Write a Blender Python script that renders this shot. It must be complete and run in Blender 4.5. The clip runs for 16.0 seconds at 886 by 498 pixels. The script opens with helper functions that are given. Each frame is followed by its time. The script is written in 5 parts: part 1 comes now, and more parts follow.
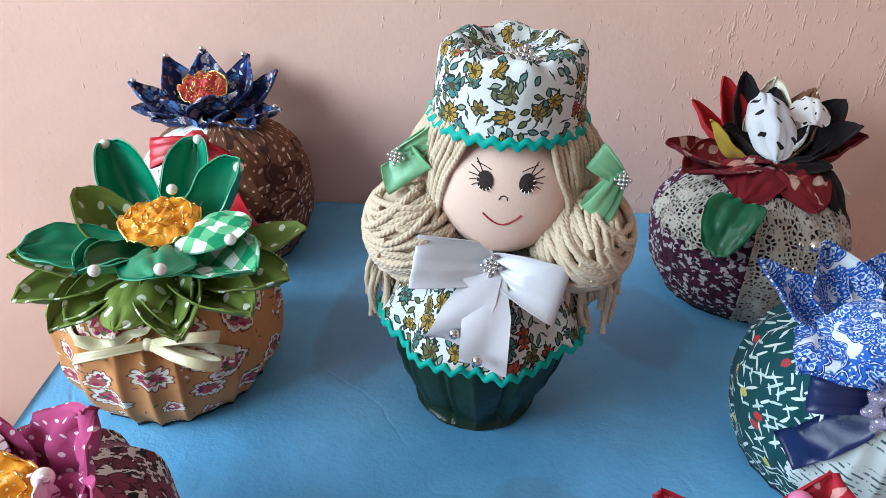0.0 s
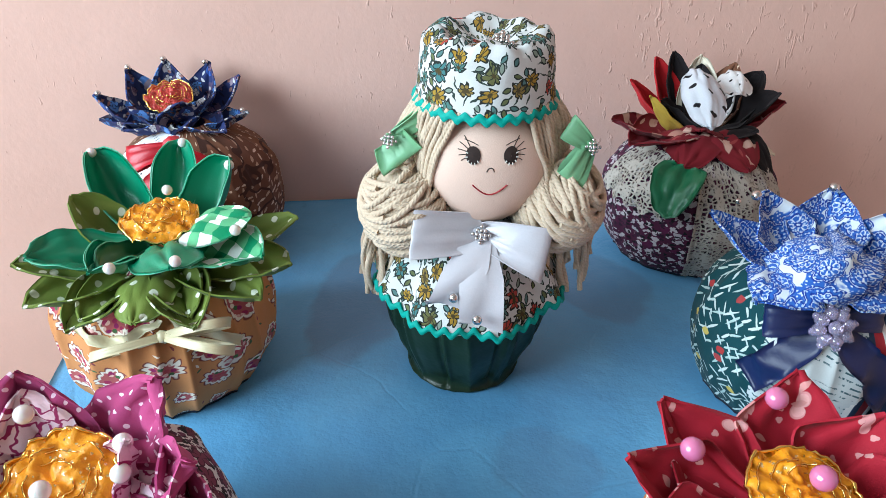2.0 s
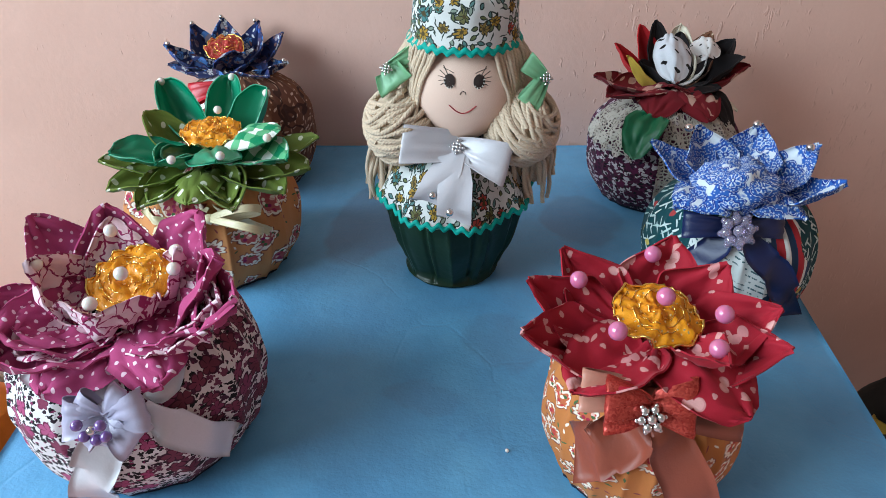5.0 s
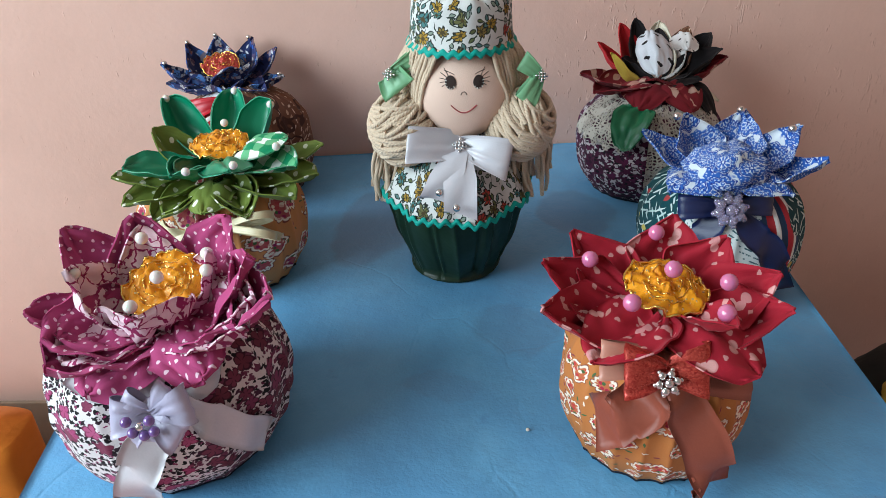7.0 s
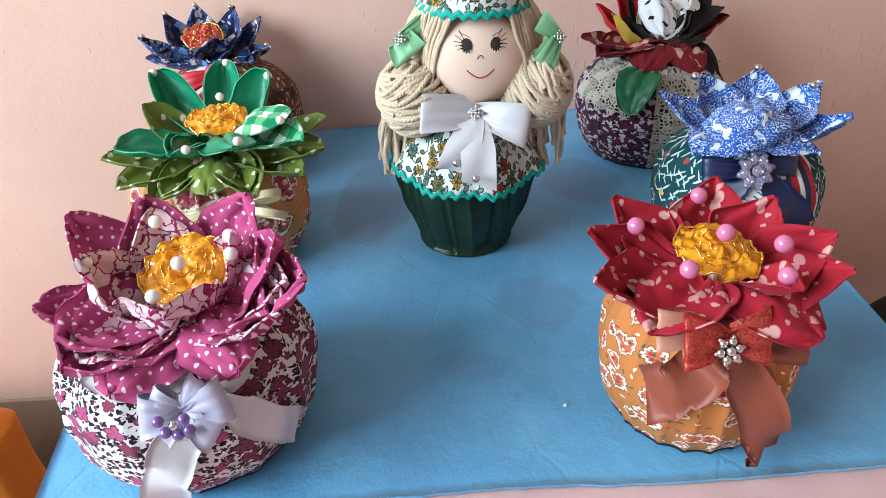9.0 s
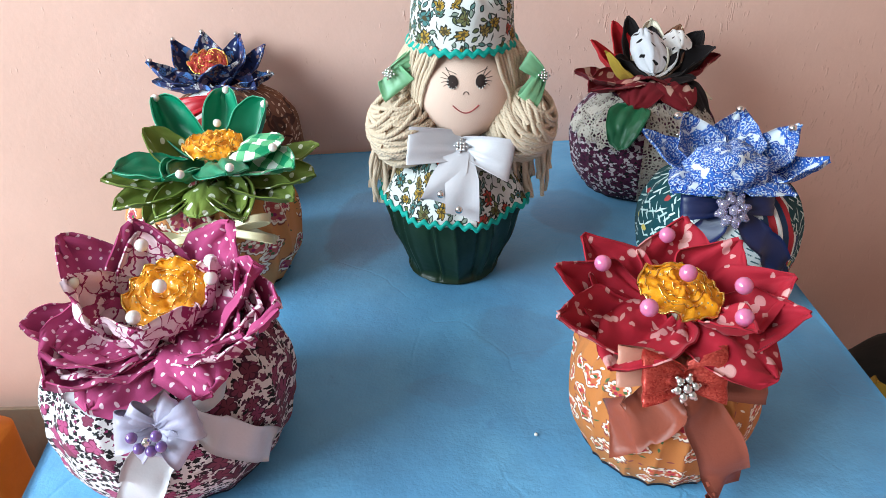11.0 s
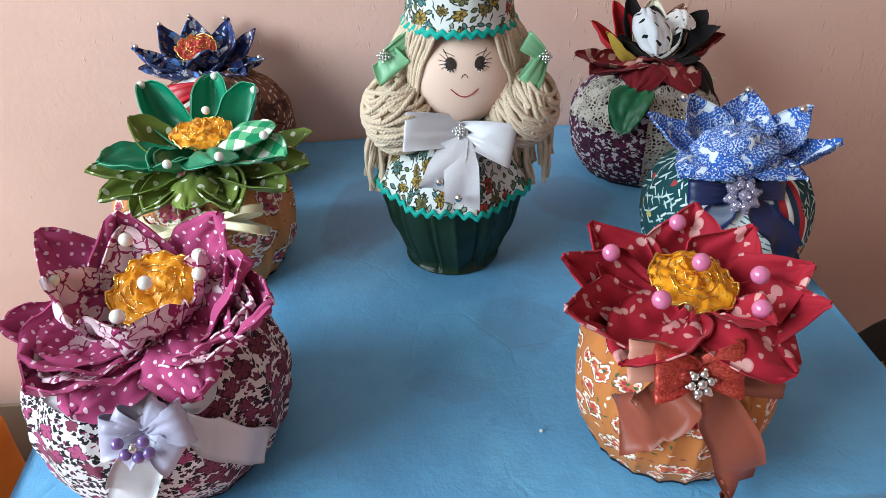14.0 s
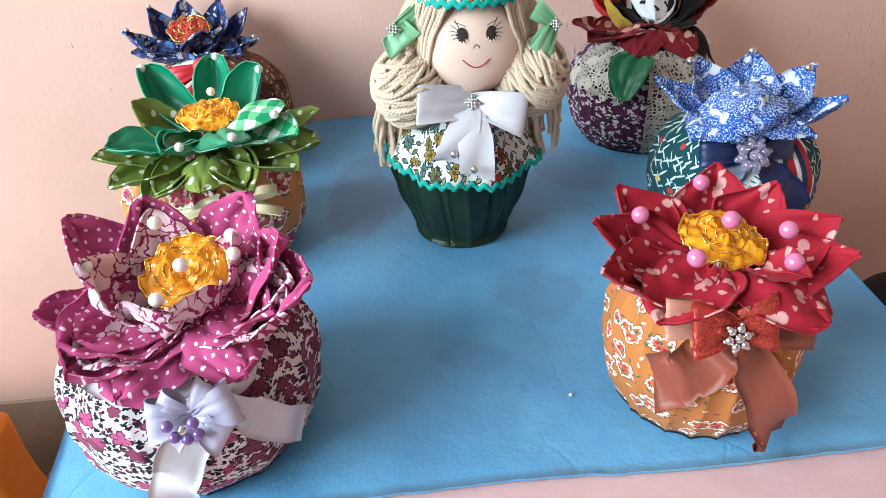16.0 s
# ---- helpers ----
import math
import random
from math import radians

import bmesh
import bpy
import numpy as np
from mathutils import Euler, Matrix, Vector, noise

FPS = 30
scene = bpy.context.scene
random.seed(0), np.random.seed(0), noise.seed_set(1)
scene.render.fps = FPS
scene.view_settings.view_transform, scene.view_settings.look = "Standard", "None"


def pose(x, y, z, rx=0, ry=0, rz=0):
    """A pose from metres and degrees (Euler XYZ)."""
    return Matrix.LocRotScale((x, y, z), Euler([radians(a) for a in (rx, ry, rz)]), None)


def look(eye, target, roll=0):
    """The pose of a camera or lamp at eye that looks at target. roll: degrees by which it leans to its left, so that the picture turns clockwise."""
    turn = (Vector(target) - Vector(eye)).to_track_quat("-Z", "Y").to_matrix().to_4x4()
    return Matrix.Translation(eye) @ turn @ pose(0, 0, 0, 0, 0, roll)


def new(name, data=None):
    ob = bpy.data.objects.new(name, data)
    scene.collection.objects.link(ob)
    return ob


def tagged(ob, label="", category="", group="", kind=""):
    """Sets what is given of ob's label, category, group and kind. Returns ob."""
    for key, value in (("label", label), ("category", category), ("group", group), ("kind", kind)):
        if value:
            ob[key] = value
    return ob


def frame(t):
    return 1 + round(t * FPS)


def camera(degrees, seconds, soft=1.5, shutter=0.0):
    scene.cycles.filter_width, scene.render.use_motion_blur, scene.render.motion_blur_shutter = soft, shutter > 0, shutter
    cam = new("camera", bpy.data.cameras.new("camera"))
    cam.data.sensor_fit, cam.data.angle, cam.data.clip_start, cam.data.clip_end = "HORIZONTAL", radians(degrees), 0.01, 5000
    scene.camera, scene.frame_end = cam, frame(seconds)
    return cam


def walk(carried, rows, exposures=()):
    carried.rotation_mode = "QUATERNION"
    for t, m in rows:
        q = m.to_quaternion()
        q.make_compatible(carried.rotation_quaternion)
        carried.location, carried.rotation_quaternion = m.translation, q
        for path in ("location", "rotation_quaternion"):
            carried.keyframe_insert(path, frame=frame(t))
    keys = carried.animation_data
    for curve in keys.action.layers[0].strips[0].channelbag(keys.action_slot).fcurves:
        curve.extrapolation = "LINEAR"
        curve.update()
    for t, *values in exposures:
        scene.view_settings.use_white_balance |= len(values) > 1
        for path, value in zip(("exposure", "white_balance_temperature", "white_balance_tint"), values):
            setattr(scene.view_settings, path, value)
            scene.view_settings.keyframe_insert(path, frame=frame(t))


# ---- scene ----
cam = camera(63.6, 16.0, soft=0.65)
PATH = [
    (0, (0.036, -0.017, 0.367), (-0.116, 1.664, -0.706), 2.0),
    (0.5, (0.023, -0.035, 0.369), (-0.106, 1.648, -0.704), 1.4),
    (1, (0.003, -0.053, 0.367), (-0.054, 1.638, -0.701), 0.5),
    (1.5, (-0.006, -0.056, 0.367), (0.053, 1.633, -0.702), 0.5),
    (2, (0.0, -0.062, 0.371), (0.044, 1.634, -0.688), 0.8),
    (2.5, (-0.002, -0.063, 0.364), (0.03, 1.617, -0.72), -1.3),
    (3, (-0.008, -0.078, 0.367), (0.06, 1.604, -0.712), -0.4),
    (3.5, (0.021, -0.126, 0.365), (-0.021, 1.553, -0.72), 0.7),
    (4, (0.044, -0.158, 0.368), (-0.011, 1.521, -0.717), 0.2),
    (4.2, (0.049, -0.168, 0.37), (-0.026, 1.517, -0.705), 0.1),
    (6.3, (0.055, -0.22, 0.379), (-0.057, 1.472, -0.681), 0.7),
    (6.5, (0.051, -0.222, 0.372), (-0.071, 1.478, -0.674), -0.4),
    (7, (0.032, -0.226, 0.377), (-0.015, 1.482, -0.663), -1.6),
    (7.5, (0.021, -0.231, 0.376), (0.02, 1.472, -0.672), -1.6),
    (8, (0.009, -0.212, 0.374), (0.074, 1.479, -0.691), -0.9),
    (8.5, (-0.007, -0.204, 0.368), (0.049, 1.475, -0.718), -1.8),
    (8.7, (-0.014, -0.204, 0.363), (0.047, 1.463, -0.741), -2.0),
    (10.8, (0.005, -0.214, 0.378), (0.013, 1.488, -0.673), -1.0),
    (11, (0.01, -0.215, 0.378), (0.034, 1.485, -0.676), -0.8),
    (11.5, (0.015, -0.217, 0.38), (0.044, 1.497, -0.65), -0.8),
    (12, (0.012, -0.218, 0.377), (0.038, 1.495, -0.656), -1.2),
    (12.5, (0.005, -0.22, 0.375), (0.03, 1.482, -0.676), -1.8),
    (13, (-0.001, -0.209, 0.374), (0.017, 1.478, -0.7), -1.9),
    (13.5, (0.004, -0.2, 0.374), (0.047, 1.491, -0.694), -1.7),
    (14, (0.008, -0.196, 0.369), (0.041, 1.484, -0.716), -1.3),
    (14.5, (0.009, -0.194, 0.37), (0.021, 1.486, -0.715), -0.7),
    (15, (-0.002, -0.204, 0.366), (0.037, 1.45, -0.757), -1.7),
    (15.5, (-0.02, -0.216, 0.371), (0.048, 1.443, -0.744), -1.7),
    (16, (-0.025, -0.198, 0.366), (0.073, 1.446, -0.768), -2.6),
]
EXPOSURES = [(0.0, 0.02, 6080, 10), (1.0, 0.02, 6080, 10), (2.0, 0.08, 6080, 10), (2.5, -0.04, 6080, 10), (3.0, -0.04, 6020, 10), (3.5, -0.18, 6020, 10), (4.0, -0.2, 6020, 10), (6.5, -0.3, 6380, 10), (7.0, -0.28, 6380, 10), (7.5, 0.1, 6380, 10), (8.0, 0.08, 6380, 10), (8.5, 0.14, 6380, 10), (11.0, 0.18, 6380, 10), (11.5, 0.2, 6380, 10), (12.5, 0.05, 6380, 10), (13.0, 0.0, 6380, 10), (14.0, -0.06, 6380, 10), (14.5, -0.06, 6380, 10), (15.0, 0.15, 6380, 10), (15.5, 0.34, 6380, 10), (16.0, 0.33, 6380, 10)]
walk(cam, [(t, look(eye, target, roll)) for t, eye, target, roll in PATH], EXPOSURES)

# ---- world and light ----
world = bpy.data.worlds.new("sky")
scene.world = world
world.use_nodes = True
wn = world.node_tree
sky = wn.nodes.new("ShaderNodeTexSky")
sky.sky_type = "NISHITA"
sky.sun_disc = False
sky.sun_elevation = radians(40)
sky.sun_rotation = radians(250)
wn.nodes["Background"].inputs[1].default_value = 0.12
wn.links.new(sky.outputs[0], wn.nodes["Background"].inputs[0])

win = bpy.data.lights.new("window_light", "AREA")
win.shape, win.size, win.size_y, win.energy = "RECTANGLE", 1.6, 1.15, 76.0
win.color = (0.785, 0.955, 1.03)
tagged(new("window_light", win), "daylight entering through the open window", "light", kind="structure").matrix_world = look((-1.62, -0.52, 0.90), (0.0, 0.26, 0.05))


# ---- materials ----
class Graph:
    """A node material, built bottom up."""

    def __init__(self, name):
        self.m = bpy.data.materials.new(name)
        self.m.use_nodes = True
        self.t = self.m.node_tree
        self.p = self.t.nodes["Principled BSDF"]
        self.flat = self.node("ShaderNodeUVMap").outputs[0]
        self.solid = self.node("ShaderNodeTexCoord").outputs["Object"]

    def node(self, kind, **props):
        n = self.t.nodes.new(kind)
        for k, v in props.items():
            setattr(n, k, v)
        return n

    def put(self, socket, value):
        if isinstance(value, bpy.types.NodeSocket):
            self.t.links.new(value, socket)
        elif isinstance(value, tuple) and len(value) == 3 and socket.type == "RGBA":
            socket.default_value = (*value, 1)
        else:
            socket.default_value = value

    def math(self, op, a, b=0.0, c=0.0):
        n = self.node("ShaderNodeMath", operation=op)
        for s, v in zip(n.inputs, (a, b, c)):
            self.put(s, v)
        return n.outputs[0]

    def step(self, v, lo, hi):
        n = self.node("ShaderNodeMapRange", interpolation_type="SMOOTHSTEP")
        for k, x in zip(range(5), (v, lo, hi, 0.0, 1.0)):
            self.put(n.inputs[k], x)
        return n.outputs[0]

    def mix(self, f, a, b, blend="MIX"):
        n = self.node("ShaderNodeMix", data_type="RGBA", blend_type=blend)
        for k, v in ((0, f), (6, a), (7, b)):
            self.put(n.inputs[k], v)
        return n.outputs[2]

    def shift(self, vec, x=0.0, y=0.0, z=0.0, sx=1.0, sy=1.0, sz=1.0, rot=0.0):
        n = self.node("ShaderNodeMapping")
        self.put(n.inputs[0], vec)
        n.inputs[1].default_value = (x, y, z)
        n.inputs[2].default_value = (0, 0, rot)
        n.inputs[3].default_value = (sx, sy, sz)
        return n.outputs[0]

    def noise(self, scale, detail=2.0, rough=0.5, vec=None, out=0):
        n = self.node("ShaderNodeTexNoise")
        self.put(n.inputs["Vector"], vec or self.solid)
        n.inputs["Scale"].default_value, n.inputs["Detail"].default_value, n.inputs["Roughness"].default_value = scale, detail, rough
        return n.outputs[out]

    def warp(self, vec, scale, amount):
        c = self.noise(scale, 2, 0.5, vec, 1)
        n = self.node("ShaderNodeVectorMath", operation="MULTIPLY_ADD")
        self.put(n.inputs[0], c)
        n.inputs[1].default_value = (amount, amount, amount)
        self.put(n.inputs[2], vec)
        return n.outputs[0]

    def cells(self, cell, rnd=1.0, vec=None, feature="F1", dims="2D"):
        n = self.node("ShaderNodeTexVoronoi", voronoi_dimensions=dims, feature=feature)
        self.put(n.inputs["Vector"], vec or self.flat)
        n.inputs["Scale"].default_value, n.inputs["Randomness"].default_value = 1 / cell, rnd
        return n

    def ramp(self, f, stops, constant=False):
        n = self.node("ShaderNodeValToRGB")
        n.color_ramp.interpolation = "CONSTANT" if constant else "LINEAR"
        e = n.color_ramp.elements
        while len(e) < len(stops):
            e.new(0.5)
        for el, (pos, col) in zip(e, stops):
            el.position, el.color = pos, (*col, 1)
        self.put(n.inputs[0], f)
        return n.outputs[0]

    def red(self, col):
        n = self.node("ShaderNodeSeparateColor")
        self.put(n.inputs[0], col)
        return n.outputs[0], n.outputs[1], n.outputs[2]

    def blobs(self, under, cell, size, cols, keep=0.8, wob=0.35, line=None, seed=0.0, rnd=0.8, veins=0.0, vcol=(0.03, 0.03, 0.03)):
        """Scattered motifs in several colours laid over a colour, each with a dark line round it if asked."""
        vec = self.warp(self.shift(self.flat, seed * 0.37, seed * 0.71), 1.6 / cell, wob * cell)
        v = self.cells(cell, rnd, vec)
        r, gr, b = self.red(v.outputs["Color"])
        on = self.math("LESS_THAN", r, keep)
        d = v.outputs["Distance"]
        n = len(cols)
        col = self.ramp(gr, [(k / n, c) for k, c in enumerate(cols)], True)
        if line:
            ring = self.math("MULTIPLY", self.math("SUBTRACT", 1.0, self.step(d, size * 1.12, size * 1.3)), on)
            under = self.mix(ring, under, line)
        fill = self.math("MULTIPLY", self.math("SUBTRACT", 1.0, self.step(d, size * 0.88, size)), on)
        if veins:
            e = self.cells(cell * veins, 1.0, vec, "DISTANCE_TO_EDGE").outputs["Distance"]
            col = self.mix(self.math("SUBTRACT", 1.0, self.step(e, 0.05, 0.13)), col, vcol)
        return self.mix(fill, under, col)

    def dots(self, under, cell, radius, col, rnd=0.0, rot=0.785):
        v = self.cells(cell, rnd, self.shift(self.flat, rot=rot))
        return self.mix(self.math("SUBTRACT", 1.0, self.step(v.outputs["Distance"], radius / cell * 0.85, radius / cell * 1.1)), under, col)

    def lines(self, under, cell, width, col, wob=0.5, seed=0.0):
        vec = self.warp(self.shift(self.flat, seed, seed * 1.7), 1.2 / cell, wob * cell)
        v = self.cells(cell, 1.0, vec, "DISTANCE_TO_EDGE")
        return self.mix(self.math("SUBTRACT", 1.0, self.step(v.outputs["Distance"], width * 0.6, width)), under, col)

    def local(self, cell, rnd, seed, wob, rot=0.0):
        """Offsets from the nearest of many scattered points, and three random numbers for each point."""
        vec = self.shift(self.flat, seed * 0.37, seed * 0.71, rot=rot)
        if wob:
            vec = self.warp(vec, 1.3 / cell, wob * cell)
        v = self.cells(cell, rnd, vec)
        d = self.node("ShaderNodeVectorMath", operation="SUBTRACT")
        self.put(d.inputs[0], vec)
        self.put(d.inputs[1], v.outputs["Position"])
        n = self.node("ShaderNodeSeparateXYZ")
        self.put(n.inputs[0], d.outputs[0])
        return n.outputs[0], n.outputs[1], self.red(v.outputs["Color"])

    def under(self, f, edge, soft=0.05):
        return self.math("SUBTRACT", 1.0, self.step(f, edge - soft, edge + soft))

    def rosette(self, cell, size, lobes=5, depth=0.3, rnd=0.7, seed=0.0, wob=0.15, vary=0.4):
        """How far out in its flower each place lies (1 at the edge), how near a petal's middle, and the flower's random numbers."""
        x, y, rgb = self.local(cell, rnd, seed, wob)
        ang = self.math("ADD", self.math("ARCTAN2", y, x), self.math("MULTIPLY", rgb[2], 6.28))
        rad = self.math("SQRT", self.math("ADD", self.math("MULTIPLY", x, x), self.math("MULTIPLY", y, y)))
        lobe = self.math("ABSOLUTE", self.math("COSINE", self.math("MULTIPLY", ang, lobes / 2)))
        edge = self.math("MULTIPLY", self.math("MULTIPLY_ADD", lobe, depth, 1.0 - depth), self.math("MULTIPLY_ADD", rgb[2], size * vary, size * (1 - vary / 2)))
        return self.math("DIVIDE", rad, edge), lobe, rgb

    def flowers(self, under, cell, size, cols, keep=0.85, lobes=5, depth=0.3, line=(0.03, 0.035, 0.03), core=None, rim=0.16, veins=0.3, **how):
        """Scattered outlined flowers with petals and a heart."""
        f, lobe, rgb = self.rosette(cell, size, lobes, depth, **how)
        on = self.math("LESS_THAN", rgb[0], keep)
        n = len(cols)
        fill = self.ramp(rgb[1], [(k / n, c) for k, c in enumerate(cols)], True)
        if veins:
            fill = self.mix(self.math("MULTIPLY", self.under(lobe, veins, 0.1), self.math("GREATER_THAN", f, 0.3)), fill, line)
        if core:
            fill = self.mix(self.under(f, 0.3), fill, core)
        c = self.mix(self.math("MULTIPLY", self.under(f, 1.0), on), under, line)
        return self.mix(self.math("MULTIPLY", self.under(f, 1.0 - rim), on), c, fill)

    def leaves(self, under, cell, length, width, cols, keep=0.8, spread=6.28, turn=0.0, line=None, rnd=0.85, seed=0.0, wob=0.2):
        """Scattered pointed leaves or strokes."""
        x, y, rgb = self.local(cell, rnd, seed, wob)
        a = self.math("MULTIPLY_ADD", rgb[2], spread, turn)
        ca, sa = self.math("COSINE", a), self.math("SINE", a)
        u = self.math("DIVIDE", self.math("ADD", self.math("MULTIPLY", x, ca), self.math("MULTIPLY", y, sa)), length)
        w = self.math("DIVIDE", self.math("SUBTRACT", self.math("MULTIPLY", y, ca), self.math("MULTIPLY", x, sa)), width)
        f = self.math("ADD", self.math("MULTIPLY", u, u), self.math("ABSOLUTE", w))
        on = self.math("LESS_THAN", rgb[0], keep)
        n = len(cols)
        fill = self.ramp(rgb[1], [(k / n, c) for k, c in enumerate(cols)], True)
        if line:
            under = self.mix(self.math("MULTIPLY", self.under(f, 1.0, 0.1), on), under, line)
            return self.mix(self.math("MULTIPLY", self.under(f, 0.55, 0.1), on), under, fill)
        return self.mix(self.math("MULTIPLY", self.under(f, 1.0, 0.15), on), under, fill)

    def done(self, col, rough=0.85, metal=0.0, sheen=0.0, spec=0.5, relief=None, strength=0.3, depth=0.001, coat=0.0, sub=0.0, tone=0.12, grain=900.0, trans=0.0, ior=1.45):
        # broad and fine unevenness of tone
        if tone:
            k = self.math("ADD", self.math("MULTIPLY", self.noise(38.0, 3), tone), self.math("MULTIPLY", self.noise(grain, 2), tone))
            k = self.math("ADD", k, 1.0 - tone)
            h = self.node("ShaderNodeHueSaturation")
            self.put(h.inputs["Value"], k)
            self.put(h.inputs["Color"], col)
            col = h.outputs[0]
        self.put(self.p.inputs["Base Color"], col)
        for k, v in (("Roughness", rough), ("Metallic", metal), ("Sheen Weight", sheen), ("Specular IOR Level", spec), ("Coat Weight", coat), ("Subsurface Weight", sub), ("Transmission Weight", trans), ("IOR", ior)):
            self.put(self.p.inputs[k], v)
        if sub:
            self.p.inputs["Subsurface Scale"].default_value = 0.002
        if relief is not None:
            b = self.node("ShaderNodeBump")
            b.inputs["Strength"].default_value, b.inputs["Distance"].default_value = strength, depth
            self.put(b.inputs["Height"], relief)
            self.put(self.p.inputs["Normal"], b.outputs[0])
        return self.m


def cloth(name, paint, rough=0.88, sheen=0.04):
    g = Graph(name)
    weave = g.math("ADD", g.math("MULTIPLY", g.noise(1600.0, 1), 0.14), g.math("MULTIPLY", g.noise(42.0, 2, 0.45), 3.0))
    return g.done(paint(g), rough, sheen=sheen, spec=0.22, relief=weave, strength=0.4, depth=0.0018)


def satin(name, col, rough=0.3, sheen=0.04):
    g = Graph(name)
    fold = g.math("ADD", g.noise(34.0, 2, 0.4), g.math("MULTIPLY", g.noise(700.0, 1), 0.05))
    m = g.done(col, rough, sheen=sheen, spec=0.6, relief=fold, strength=0.4, depth=0.004, tone=0.08)
    g.p.inputs["Anisotropic"].default_value = 0.5
    return m


def medallions(g, ground, cell, size, inner, reds):
    """White scalloped medallions that hold a red flower with green leaves."""
    white, dark = (0.80, 0.72, 0.60), (0.20, 0.05, 0.04)
    f, lobe, rgb = g.rosette(cell, size, 11, 0.22, rnd=0.75, wob=0.7, vary=0.6)
    on = g.math("LESS_THAN", rgb[0], 0.9)
    c = g.leaves(ground, cell * 0.36, 0.0026, 0.0009, [white, (0.25, 0.06, 0.06), (0.07, 0.14, 0.06)], 0.35, seed=2)
    c = g.mix(g.math("MULTIPLY", g.under(f, 1.12), on), c, dark)
    c = g.mix(g.math("MULTIPLY", g.under(f, 1.0), on), c, white)
    c = g.mix(g.math("MULTIPLY", g.under(f, 0.74), on), c, inner)
    spots = g.cells(size * 0.42, 1.0)
    r_, g_, b_ = g.red(spots.outputs["Color"])
    tints = [(k / 6, t) for k, t in enumerate((reds[0], white, reds[1], (0.06, 0.13, 0.05), reds[2], (0.72, 0.45, 0.38)))]
    bits = g.math("MULTIPLY", g.under(spots.outputs["Distance"], 0.42), g.math("MULTIPLY", g.under(f, 0.72), on))
    return g.mix(bits, c, g.ramp(g_, tints, True))


BLACK, CREAM = (0.012, 0.012, 0.014), (0.74, 0.66, 0.52)
m_red = cloth("red_print", lambda g: g.leaves(g.flowers(g.flowers((0.36, 0.013, 0.028), 0.021, 0.0055, [(0.70, 0.36, 0.34), (0.62, 0.26, 0.26)], 0.62, 2, 0.72, (0.62, 0.26, 0.26), veins=0, wob=0.1), 0.0085, 0.0017, [(0.60, 0.27, 0.26)], 0.3, 3, 0.3, (0.56, 0.23, 0.23), veins=0, seed=3), 0.016, 0.0035, 0.0016, [(0.62, 0.28, 0.26)], 0.3, seed=5), 0.72)
m_orange = cloth("orange_medallion_print", lambda g: medallions(g, (0.48, 0.175, 0.050), 0.0235, 0.0084, (0.50, 0.14, 0.06), [(0.52, 0.05, 0.05), (0.40, 0.03, 0.06), (0.60, 0.12, 0.05)]))
m_rust = cloth("rust_medallion_print", lambda g: medallions(g, (0.56, 0.235, 0.085), 0.031, 0.0110, (0.42, 0.10, 0.10), [(0.34, 0.03, 0.09), (0.26, 0.02, 0.10), (0.42, 0.07, 0.08)]))
m_leopard = cloth("leopard_rose_print", lambda g: g.flowers(g.blobs(g.blobs((0.70, 0.66, 0.67), 0.0052, 0.40, [BLACK, (0.03, 0.015, 0.025)], 0.80, 1.4, seed=1), 0.0036, 0.3, [(0.22, 0.03, 0.1), BLACK], 0.35, 1.2, seed=7), 0.0185, 0.0068, [(0.36, 0.06, 0.16), (0.27, 0.045, 0.11), (0.42, 0.09, 0.20), (0.20, 0.04, 0.08)], 0.78, 5, 0.34, (0.15, 0.02, 0.06), seed=6, wob=0.45, rnd=0.9, veins=0.2))
# darker leopard and rose print, for the right half of the magenta-flower bag
m_leopard_dark = cloth("dark_leopard_rose_print", lambda g: g.flowers(g.blobs(g.blobs((0.60, 0.54, 0.54), 0.0066, 0.42, [BLACK, (0.06, 0.02, 0.04), (0.14, 0.035, 0.07)], 0.85, 1.5, seed=1), 0.004, 0.32, [(0.10, 0.02, 0.05), BLACK], 0.5, 1.2, seed=7), 0.0165, 0.0078, [(0.16, 0.035, 0.065), (0.20, 0.04, 0.09), (0.13, 0.03, 0.05)], 0.85, 5, 0.38, (0.05, 0.012, 0.025), seed=4, wob=0.5, rnd=0.9, veins=0.25))
m_plum = cloth("plum_leopard_print", lambda g: g.blobs(g.blobs(g.blobs((0.075, 0.014, 0.040), 0.0078, 0.44, [(0.52, 0.47, 0.48), (0.46, 0.41, 0.43)], 0.78, 1.7), 0.013, 0.34, [(0.10, 0.015, 0.055), (0.06, 0.012, 0.035)], 0.5, 1.1, seed=9), 0.0058, 0.34, [BLACK, (0.03, 0.012, 0.025)], 0.6, 1.5, seed=2))
m_magenta = cloth("magenta_dotted_cotton", lambda g: g.dots((0.415, 0.060, 0.170), 0.0064, 0.00100, (0.84, 0.60, 0.70)))
m_scroll = cloth("pink_scroll_print", lambda g: g.lines((0.78, 0.57, 0.63), 0.0085, 0.10, (0.30, 0.025, 0.105), 1.5))
m_olive = cloth("olive_dotted_cotton", lambda g: g.dots((0.165, 0.225, 0.042), 0.014, 0.0024, (0.75, 0.78, 0.62), 0.35), rough=0.55)
m_green = satin("emerald_satin", (0.004, 0.23, 0.115), 0.36, 0.0)
# paler green that paints the sheen along the folded petal edges
m_edge_sheen = satin("pale_green_edge_sheen", (0.09, 0.42, 0.26), 0.35)
m_leaf = satin("dark_green_satin", (0.004, 0.12, 0.045), 0.4, 0.05)
m_mint = satin("mint_satin", (0.19, 0.43, 0.225), 0.45, 0.0)


